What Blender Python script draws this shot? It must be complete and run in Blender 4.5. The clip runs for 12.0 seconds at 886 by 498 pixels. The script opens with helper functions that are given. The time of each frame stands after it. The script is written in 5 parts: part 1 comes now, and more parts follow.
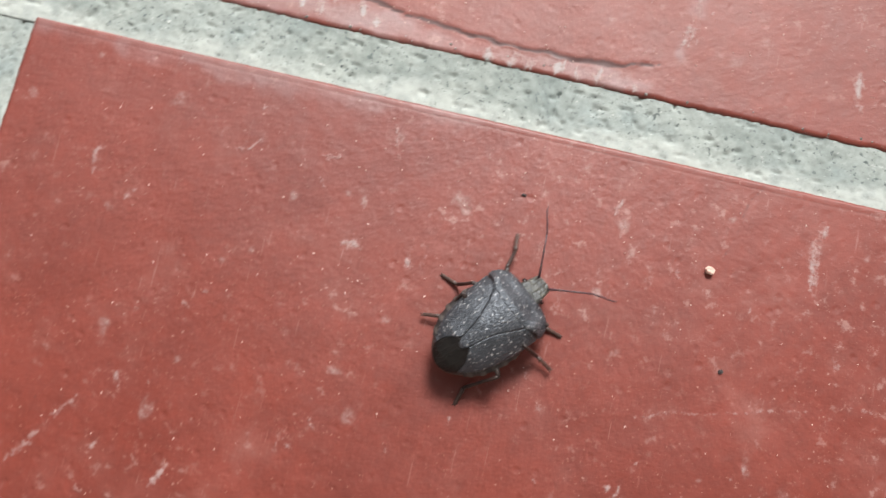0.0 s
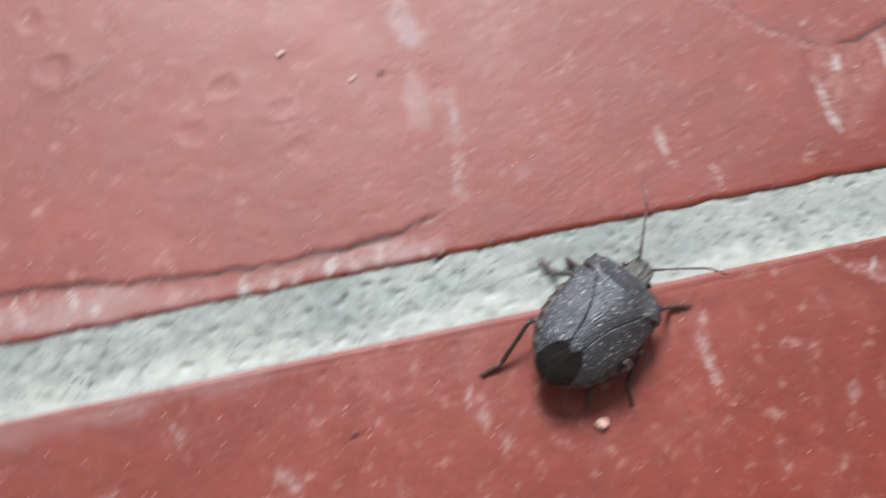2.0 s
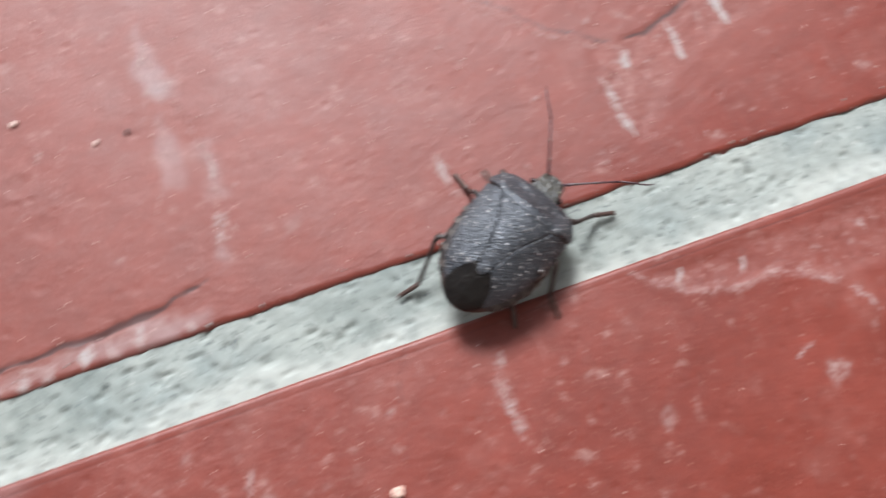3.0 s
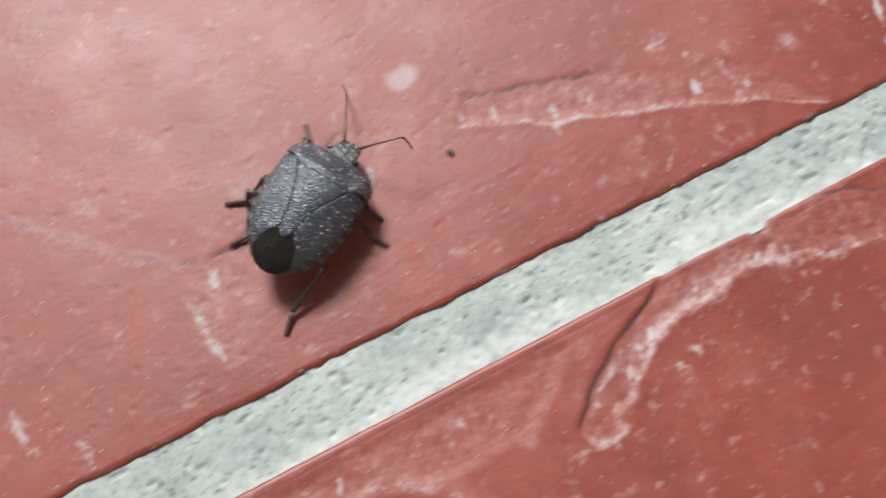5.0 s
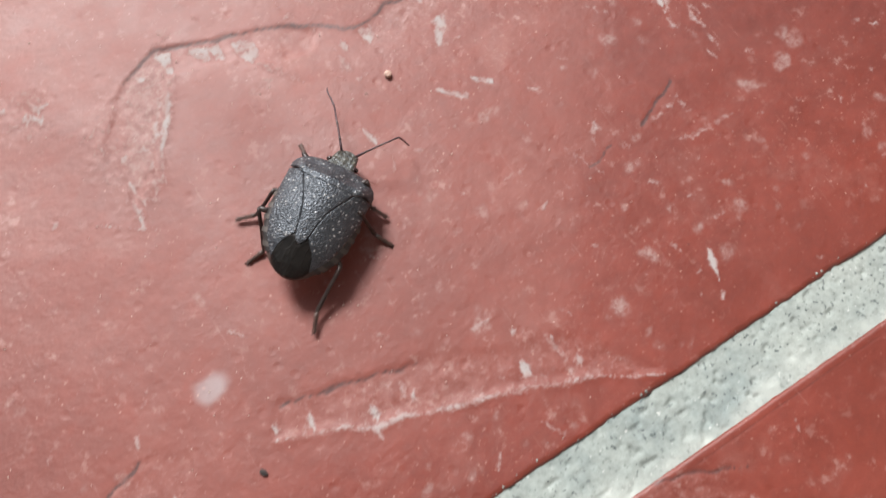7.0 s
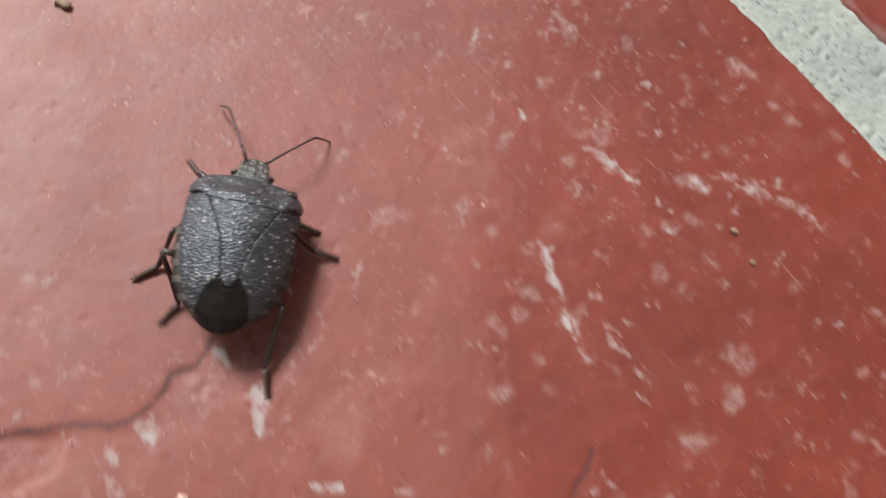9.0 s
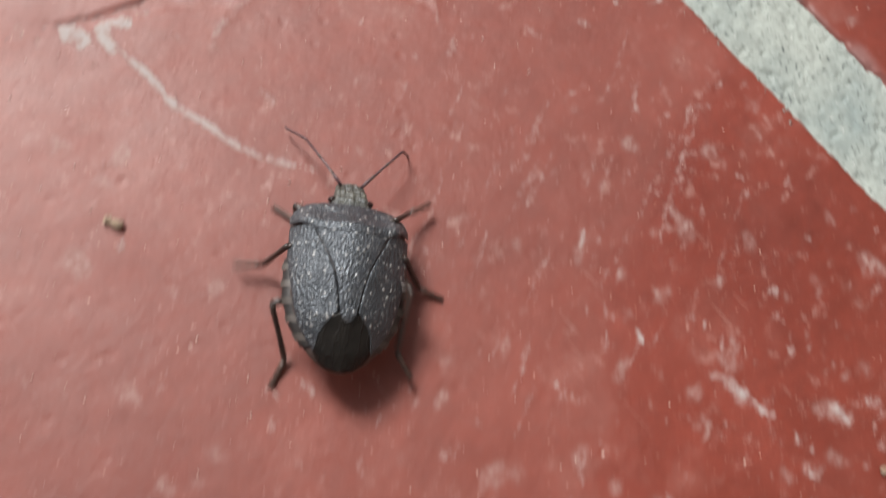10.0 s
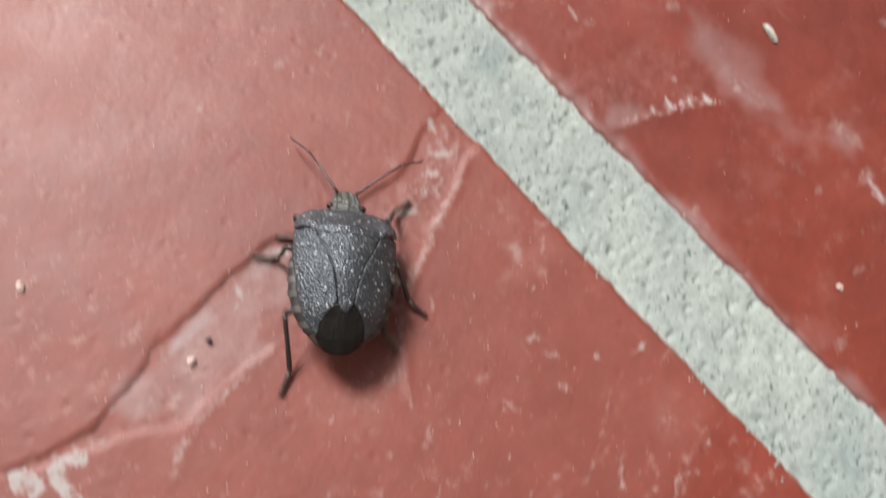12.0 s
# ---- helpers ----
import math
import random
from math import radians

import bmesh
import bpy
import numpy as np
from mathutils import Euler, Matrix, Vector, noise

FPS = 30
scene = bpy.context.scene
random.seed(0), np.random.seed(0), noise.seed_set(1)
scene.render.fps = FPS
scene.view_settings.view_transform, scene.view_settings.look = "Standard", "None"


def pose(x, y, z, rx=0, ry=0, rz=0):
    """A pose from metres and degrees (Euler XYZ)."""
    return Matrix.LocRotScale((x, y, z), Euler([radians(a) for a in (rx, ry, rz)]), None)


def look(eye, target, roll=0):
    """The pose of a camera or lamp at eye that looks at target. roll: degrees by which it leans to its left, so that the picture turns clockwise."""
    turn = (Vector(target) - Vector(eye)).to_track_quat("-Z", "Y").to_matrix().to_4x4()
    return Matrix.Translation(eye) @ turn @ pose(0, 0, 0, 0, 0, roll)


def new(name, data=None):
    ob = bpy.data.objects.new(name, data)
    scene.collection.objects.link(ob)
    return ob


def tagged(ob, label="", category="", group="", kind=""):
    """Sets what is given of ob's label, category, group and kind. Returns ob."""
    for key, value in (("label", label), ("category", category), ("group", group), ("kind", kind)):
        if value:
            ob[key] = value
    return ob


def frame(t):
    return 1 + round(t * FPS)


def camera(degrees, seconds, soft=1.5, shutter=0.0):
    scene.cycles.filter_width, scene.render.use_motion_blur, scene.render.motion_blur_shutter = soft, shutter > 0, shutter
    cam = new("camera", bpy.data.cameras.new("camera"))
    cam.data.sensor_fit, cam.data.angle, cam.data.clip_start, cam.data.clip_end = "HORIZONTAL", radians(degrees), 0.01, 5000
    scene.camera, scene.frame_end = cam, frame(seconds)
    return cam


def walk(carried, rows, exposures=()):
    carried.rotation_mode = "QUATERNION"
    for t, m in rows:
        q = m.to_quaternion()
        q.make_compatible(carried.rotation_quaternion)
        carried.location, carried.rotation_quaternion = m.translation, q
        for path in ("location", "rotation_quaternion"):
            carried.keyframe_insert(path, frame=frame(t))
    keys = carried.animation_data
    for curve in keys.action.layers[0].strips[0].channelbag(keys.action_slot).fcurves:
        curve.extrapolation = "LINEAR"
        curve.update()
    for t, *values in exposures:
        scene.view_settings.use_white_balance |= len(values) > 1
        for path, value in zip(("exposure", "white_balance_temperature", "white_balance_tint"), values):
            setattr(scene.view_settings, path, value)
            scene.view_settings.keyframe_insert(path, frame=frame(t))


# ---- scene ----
cam = camera(57.5, 12.0, soft=1.5, shutter=0.65)
CAMERA = [
    (0.0, -0.00590, -0.03028, 0.09302, 8.65, 0.07, 13.41),
    (0.3, -0.00534, -0.02788, 0.09021, 9.34, -0.97, 10.87),
    (0.5, -0.00461, -0.02525, 0.08656, 10.38, -2.48, 7.98),
    (0.7, -0.00755, -0.02644, 0.08401, 11.47, -4.65, 5.36),
    (1.0, -0.00650, -0.02228, 0.08212, 11.67, -3.48, -0.23),
    (1.3, -0.00558, -0.01744, 0.08195, 12.27, -3.14, -4.24),
    (1.5, -0.00495, -0.01402, 0.07894, 12.53, -3.04, -6.71),
    (1.8, -0.00134, -0.01441, 0.07677, 13.34, -1.26, -9.45),
    (2.0, 0.00445, -0.01098, 0.07736, 14.16, -1.31, -12.18),
    (2.3, 0.01316, -0.00922, 0.07811, 13.50, -1.05, -15.51),
    (2.5, 0.01711, -0.00802, 0.07672, 13.04, -1.02, -16.95),
    (2.7, 0.01708, -0.00886, 0.07483, 14.24, -1.44, -18.13),
    (3.0, 0.02461, -0.00874, 0.07229, 13.53, -1.45, -19.75),
    (3.2, 0.03046, -0.00540, 0.07336, 13.74, -1.19, -21.51),
    (4.8, 0.05715, -0.00660, 0.07355, 16.99, -3.22, -27.25),
    (5.0, 0.06315, -0.00666, 0.07548, 16.69, -2.44, -27.67),
    (5.3, 0.06965, -0.00594, 0.07621, 16.78, -2.58, -28.31),
    (5.5, 0.07359, -0.00256, 0.07868, 17.52, -2.14, -28.97),
    (5.7, 0.07443, 0.00061, 0.08007, 17.22, -2.63, -29.58),
    (6.0, 0.08048, 0.00440, 0.08138, 17.74, -2.25, -30.21),
    (6.3, 0.08428, 0.00662, 0.08057, 17.71, -2.59, -30.96),
    (6.5, 0.08609, 0.00683, 0.08006, 18.15, -2.62, -31.43),
    (6.8, 0.08890, 0.00815, 0.07960, 19.15, -3.04, -32.04),
    (7.0, 0.09049, 0.00936, 0.07996, 19.02, -2.67, -32.32),
    (7.3, 0.09622, 0.01295, 0.08088, 20.07, -1.79, -32.78),
    (7.5, 0.10178, 0.01688, 0.08215, 19.77, -1.52, -33.32),
    (7.7, 0.10953, 0.01588, 0.08238, 20.42, 0.61, -33.76),
    (9.3, 0.11972, 0.05195, 0.06313, 19.67, -10.01, -39.71),
    (9.5, 0.11849, 0.05651, 0.06287, 19.60, -9.94, -39.61),
    (9.7, 0.12030, 0.05954, 0.06139, 19.95, -10.16, -39.78),
    (10.0, 0.12619, 0.06600, 0.06107, 20.29, -9.81, -39.84),
    (10.2, 0.13024, 0.06984, 0.06084, 20.02, -9.37, -39.77),
    (10.5, 0.13382, 0.07368, 0.05981, 18.74, -9.20, -39.84),
    (10.7, 0.13885, 0.07502, 0.05981, 19.01, -6.65, -39.39),
    (10.8, 0.14055, 0.07733, 0.05899, 20.94, -6.62, -39.72),
    (11.0, 0.15062, 0.07900, 0.06147, 19.62, -4.62, -40.33),
    (11.2, 0.15386, 0.07575, 0.05913, 20.98, -4.89, -40.83),
    (11.3, 0.15096, 0.07499, 0.05728, 22.49, -6.48, -41.34),
    (11.5, 0.14912, 0.07428, 0.05855, 21.86, -7.61, -41.95),
    (11.7, 0.14445, 0.08339, 0.06407, 20.98, -10.61, -42.81),
    (12.0, 0.14829, 0.09245, 0.07001, 20.01, -9.94, -42.61),
]
walk(cam, [(t, pose(*r)) for t, *r in CAMERA], [
    (0.0, 0.39, 6400, 11), (1.0, 0.32, 6250, 12), (3.0, 0.37, 6100, 13), (5.5, 0.38, 6280, 11.5),
    (7.5, 0.32, 6380, 11), (9.5, 0.19, 6500, 10), (10.0, 0.20, 6500, 10), (10.5, 0.36, 6480, 10), (11.0, 0.30, 6480, 10), (11.5, 0.48, 6470, 10), (12.0, 0.32, 6450, 10)])

# ---- light: overcast day, left open to +y by added unseen walls and ceiling ----
world = bpy.data.worlds.new("sky")
world.use_nodes = True
scene.world = world
wn = world.node_tree.nodes
sky = wn.new("ShaderNodeTexSky")
sky.sky_type = "NISHITA"
sky.sun_disc = False
sky.sun_elevation, sky.sun_rotation = radians(48), radians(2)
sky.dust_density = 4.0
cloud = wn.new("ShaderNodeHueSaturation")
cloud.inputs["Saturation"].default_value = 0.42
world.node_tree.links.new(sky.outputs[0], cloud.inputs["Color"])
world.node_tree.links.new(cloud.outputs[0], wn["Background"].inputs[0])
wn["Background"].inputs[1].default_value = 0.084
sun = new("sun", bpy.data.lights.new("sun", "SUN"))
sun.data.energy, sun.data.angle, sun.data.color = 5.0, radians(18), (1.0, 0.96, 0.92)
sun.matrix_world = look((0.1, 3.0, 3.3), (0, 0, 0))

MM = 0.001


# ---- materials ----
def material(name):
    m = bpy.data.materials.new(name)
    m.use_nodes = True
    nt = m.node_tree
    return m, nt, nt.nodes["Principled BSDF"]


def node(nt, kind, values=(), **sets):
    n = nt.nodes.new(kind)
    for k, v in sets.items():
        if k == "operation":
            n.operation = v
        elif k == "blend":
            n.data_type, n.blend_type = "RGBA", v
        elif k == "feature":
            n.feature = v
        elif k == "attribute_name":
            n.attribute_name = v
    for key, v in dict(values).items():
        if isinstance(v, bpy.types.NodeSocket):
            nt.links.new(v, n.inputs[key])
        else:
            n.inputs[key].default_value = v
    return n


def coords(nt):
    return nt.nodes.new("ShaderNodeTexCoord").outputs["Object"]


def noise_fac(nt, vec, scale, detail=4.0, rough=0.55):
    return node(nt, "ShaderNodeTexNoise", {"Vector": vec, "Scale": scale, "Detail": detail, "Roughness": rough}).outputs["Fac"]


def ramp(nt, fac, stops):
    n = nt.nodes.new("ShaderNodeValToRGB")
    nt.links.new(fac, n.inputs[0])
    while len(n.color_ramp.elements) < len(stops):
        n.color_ramp.elements.new(0.5)
    for e, (p, c) in zip(n.color_ramp.elements, stops):
        e.position = p
        e.color = (*c, 1) if isinstance(c, tuple) else (c, c, c, 1)
    return n.outputs[0]


def blend(nt, fac, a, b, mode="MIX"):
    n = node(nt, "ShaderNodeMix", blend=mode)
    for key, v in ((0, fac), (6, a), (7, b)):
        if isinstance(v, bpy.types.NodeSocket):
            nt.links.new(v, n.inputs[key])
        else:
            n.inputs[key].default_value = (*v, 1) if isinstance(v, tuple) else v
    return n.outputs[2]


def maths(nt, op, a, b=0.0):
    return node(nt, "ShaderNodeMath", {0: a, 1: b}, operation=op).outputs[0]


def bump(nt, bsdf, height, strength, distance):
    b = node(nt, "ShaderNodeBump", {"Height": height, "Strength": strength, "Distance": distance})
    nt.links.new(b.outputs[0], bsdf.inputs["Normal"])


def tile_material():
    m, nt, p = material("red_floor_tile")
    v = coords(nt)
    broad = noise_fac(nt, v, 45, 5)
    fine = noise_fac(nt, v, 700, 6, 0.7)
    base = ramp(nt, broad, [(0.3, (0.119, 0.0174, 0.0089)), (0.5, (0.143, 0.0219, 0.0111)), (0.72, (0.165, 0.0283, 0.0159))])
    grain = ramp(nt, fine, [(0.3, 0.90), (0.5, 1.0), (0.7, 1.10)])
    c = blend(nt, 1.0, base, grain, "MULTIPLY")
    mottle = ramp(nt, noise_fac(nt, v, 240, 5, 0.6), [(0.32, 0.90), (0.5, 1.0), (0.66, 1.08)])
    c = blend(nt, 1.0, c, mottle, "MULTIPLY")
    # dull pinkish film where the glaze is worn through
    matte = node(nt, "ShaderNodeAttribute", attribute_name="matte").outputs["Fac"]
    dull = maths(nt, "MULTIPLY", matte, ramp(nt, noise_fac(nt, v, 300, 5, 0.6), [(0.3, 0.7), (0.7, 1.0)]))
    c = blend(nt, maths(nt, "MULTIPLY", dull, 0.20), c, (0.245, 0.096, 0.076))
    # worn pale blotches and films
    blotch = maths(nt, "MULTIPLY", ramp(nt, noise_fac(nt, v, 130, 7, 0.66), [(0.52, 0.0), (0.74, 0.5)]), ramp(nt, broad, [(0.4, 0.25), (0.65, 1.0)]))
    c = blend(nt, maths(nt, "MULTIPLY", blotch, 0.8), c, (0.27, 0.13, 0.108))
    crisp = noise_fac(nt, v, 1500, 6, 0.72)
    loose = maths(nt, "MULTIPLY", maths(nt, "SUBTRACT", crisp, 0.5), 2.8)
    chip = node(nt, "ShaderNodeAttribute", attribute_name="chip").outputs["Fac"]
    c = blend(nt, maths(nt, "MULTIPLY", chip, ramp(nt, fine, [(0.36, 0.0), (0.62, 0.8)])), c, (0.235, 0.11, 0.093))
    c = blend(nt, maths(nt, "MULTIPLY", chip, ramp(nt, crisp, [(0.54, 0.0), (0.62, 0.8)])), c, (0.31, 0.20, 0.18))
    c = blend(nt, maths(nt, "MULTIPLY", chip, ramp(nt, crisp, [(0.36, 0.7), (0.44, 0.0)])), c, (0.075, 0.018, 0.014))
    bloom = node(nt, "ShaderNodeAttribute", attribute_name="bloom").outputs["Fac"]
    cloudy = maths(nt, "MULTIPLY", bloom, ramp(nt, crisp, [(0.40, 0.12), (0.60, 1.0)]))
    c = blend(nt, cloudy, c, (0.325, 0.245, 0.225))
    veil = node(nt, "ShaderNodeAttribute", attribute_name="veil").outputs["Fac"]
    c = blend(nt, maths(nt, "MULTIPLY", veil, ramp(nt, noise_fac(nt, v, 420, 4, 0.55), [(0.3, 0.7), (0.7, 1.0)])), c, (0.255, 0.192, 0.190))
    # small pale flecks where the face is worn
    clean = node(nt, "ShaderNodeAttribute", attribute_name="clean").outputs["Fac"]
    used = maths(nt, "SUBTRACT", 1.0, clean)
    fleck = maths(nt, "MULTIPLY", used, ramp(nt, noise_fac(nt, v, 520, 7, 0.68), [(0.58, 0.0), (0.65, 0.5)]))
    fleck = maths(nt, "MULTIPLY", fleck, ramp(nt, noise_fac(nt, v, 32, 4), [(0.42, 0.05), (0.62, 1.0)]))
    c = blend(nt, fleck, c, (0.31, 0.185, 0.16))
    # pale granules, also standing in for fine specular sparkle
    grit = maths(nt, "MULTIPLY", ramp(nt, noise_fac(nt, v, 1900, 3, 0.6), [(0.64, 0.0), (0.72, 0.65)]), ramp(nt, noise_fac(nt, v, 70, 4, 0.6), [(0.42, 0.1), (0.6, 1.0)]))
    c = blend(nt, maths(nt, "MULTIPLY", grit, used), c, (0.36, 0.21, 0.175))
    # hair scratches in three directions
    for turn, squash in ((0.35, (15.0, 0.7, 1.0)), (1.75, (13.0, 0.6, 1.0)), (2.5, (17.0, 0.8, 1.0))):
        mp = nt.nodes.new("ShaderNodeMapping")
        nt.links.new(v, mp.inputs["Vector"])
        mp.inputs["Rotation"].default_value = (0, 0, turn)
        mp.inputs["Scale"].default_value = squash
        hair = ramp(nt, noise_fac(nt, mp.outputs[0], 170, 3, 0.6), [(0.675, 0.0), (0.70, 0.6)])
        c = blend(nt, maths(nt, "MULTIPLY", hair, ramp(nt, noise_fac(nt, v, 80 + 20 * turn, 3), [(0.5, 0.0), (0.68, 0.8)])), c, (0.30, 0.17, 0.145))
    # scratches and flakes, plus chip rims paled for the light they face
    scuff = node(nt, "ShaderNodeAttribute", attribute_name="scuff").outputs["Fac"]
    paled = ramp(nt, maths(nt, "ADD", maths(nt, "MULTIPLY", scuff, 1.1), maths(nt, "MULTIPLY", loose, ramp(nt, scuff, [(0.03, 0.0), (0.2, 1.0)]))), [(0.42, 0.0), (0.95, 0.8)])
    c = blend(nt, paled, c, blend(nt, ramp(nt, scuff, [(0.55, 0.0), (0.95, 1.0)]), (0.28, 0.18, 0.165), (0.325, 0.315, 0.305)))
    # cracks and rim groove, darkened for grime and for edge shade
    dirt = node(nt, "ShaderNodeAttribute", attribute_name="dirt").outputs["Fac"]
    darkened = ramp(nt, maths(nt, "ADD", dirt, maths(nt, "MULTIPLY", loose, ramp(nt, dirt, [(0.05, 0.0), (0.3, 0.25)]))), [(0.10, 0.0), (0.55, 0.9)])
    c = blend(nt, darkened, c, (0.048, 0.016, 0.014))
    # tiny mineral specks, pale and dark; the pale ones also paint in glints
    for scale, cut, tint in ((1150.0, 0.66, (0.50, 0.33, 0.27)), (620.0, 0.88, (0.62, 0.50, 0.44)), (800.0, 0.86, (0.05, 0.02, 0.018))):
        vor = node(nt, "ShaderNodeTexVoronoi", {"Vector": v, "Scale": scale})
        near = ramp(nt, vor.outputs["Distance"], [(0.05, 1.0), (0.13, 0.0)])
        pick = maths(nt, "MULTIPLY", ramp(nt, vor.outputs["Color"], [(cut, 0.0), (cut + 0.2, 0.9)]), ramp(nt, noise_fac(nt, v, 55, 4), [(0.38, 0.15), (0.6, 1.0)]))
        c = blend(nt, maths(nt, "MULTIPLY", near, pick), c, tint)
    nt.links.new(c, p.inputs["Base Color"])
    rough = maths(nt, "ADD", ramp(nt, noise_fac(nt, v, 120, 5), [(0.3, 0.455), (0.7, 0.55)]), maths(nt, "ADD", maths(nt, "MULTIPLY", maths(nt, "MAXIMUM", paled, cloudy), 0.25), maths(nt, "MULTIPLY", dull, 0.07)))
    nt.links.new(rough, p.inputs["Roughness"])
    p.inputs["Specular IOR Level"].default_value = 0.6
    h = maths(nt, "ADD", maths(nt, "MULTIPLY", noise_fac(nt, v, 900, 6, 0.65), 0.6), maths(nt, "MULTIPLY", noise_fac(nt, v, 110, 3), 0.6))
    h = maths(nt, "ADD", h, maths(nt, "MULTIPLY", noise_fac(nt, v, 380, 4, 0.6), 0.8))
    h = maths(nt, "ADD", h, maths(nt, "MULTIPLY", crisp, 0.45))
    pit = node(nt, "ShaderNodeTexVoronoi", {"Vector": v, "Scale": 620.0})
    dent = maths(nt, "MULTIPLY", ramp(nt, pit.outputs["Distance"], [(0.1, 1.0), (0.34, 0.0)]), ramp(nt, pit.outputs["Color"], [(0.6, 0.0), (0.75, 1.0)]))
    h = maths(nt, "SUBTRACT", h, maths(nt, "MULTIPLY", dent, 0.45))
    h = maths(nt, "ADD", h, maths(nt, "MULTIPLY", paled, 0.25))
    h = maths(nt, "ADD", h, maths(nt, "MULTIPLY", maths(nt, "MULTIPLY", chip, crisp), 0.8))
    bump(nt, p, h, 0.55, 0.00014)
    return m


def grout_material():
    m, nt, p = material("cement_grout")
    v = coords(nt)
    c = ramp(nt, noise_fac(nt, v, 85, 5, 0.6), [(0.32, (0.180, 0.220, 0.213)), (0.46, (0.235, 0.268, 0.249)), (0.62, (0.276, 0.306, 0.280))])
    lumps = noise_fac(nt, v, 480, 5, 0.55)
    c = blend(nt, 1.0, c, ramp(nt, lumps, [(0.33, 0.91), (0.47, 0.99), (0.60, 1.05)]), "MULTIPLY")
    grain = ramp(nt, noise_fac(nt, v, 2000, 4, 0.65), [(0.32, 0.84), (0.5, 1.0), (0.68, 1.13)])
    c = blend(nt, 1.0, c, grain, "MULTIPLY")
    # dark sand grains of uneven outline
    patchy = ramp(nt, noise_fac(nt, v, 180, 3), [(0.40, 0.5), (0.56, 1.0)])
    dark = maths(nt, "MAXIMUM", ramp(nt, noise_fac(nt, v, 2100, 1.5, 0.6), [(0.315, 0.85), (0.375, 0.0)]), ramp(nt, noise_fac(nt, v, 1050, 2, 0.6), [(0.29, 0.9), (0.345, 0.0)]))
    dark = maths(nt, "MULTIPLY", dark, patchy)
    pale = ramp(nt, noise_fac(nt, v, 1700, 2, 0.6), [(0.68, 0.0), (0.74, 0.7)])
    c = blend(nt, pale, c, (0.5, 0.52, 0.49))
    c = blend(nt, dark, c, (0.045, 0.058, 0.058))
    grime = node(nt, "ShaderNodeAttribute", attribute_name="dirt").outputs["Fac"]
    c = blend(nt, maths(nt, "MULTIPLY", grime, ramp(nt, lumps, [(0.36, 0.9), (0.6, 0.35)])), c, (0.125, 0.155, 0.142))
    film = node(nt, "ShaderNodeAttribute", attribute_name="bloom").outputs["Fac"]
    c = blend(nt, maths(nt, "MULTIPLY", film, ramp(nt, lumps, [(0.38, 0.4), (0.55, 1.0)])), c, (0.375, 0.404, 0.373))
    nt.links.new(c, p.inputs["Base Color"])
    p.inputs["Roughness"].default_value = 0.88
    h = maths(nt, "ADD", maths(nt, "MULTIPLY", lumps, 1.4), maths(nt, "MULTIPLY", noise_fac(nt, v, 2300, 4, 0.65), 0.3))
    h = maths(nt, "SUBTRACT", h, maths(nt, "MULTIPLY", dark, 0.4))
    bump(nt, p, h, 0.28, 0.0002)
    return m


def plain(name, colour, rough, scale=300.0, spread=0.25, metal=0.0):
    m, nt, p = material(name)
    v = coords(nt)
    f = noise_fac(nt, v, scale, 5, 0.6)
    lo, hi = tuple(x * (1 - spread) for x in colour), tuple(x * (1 + spread) for x in colour)
    nt.links.new(ramp(nt, f, [(0.3, lo), (0.7, hi)]), p.inputs["Base Color"])
    nt.links.new(ramp(nt, f, [(0.3, rough * 0.85), (0.7, min(1.0, rough * 1.15))]), p.inputs["Roughness"])
    p.inputs["Metallic"].default_value = metal
    return m


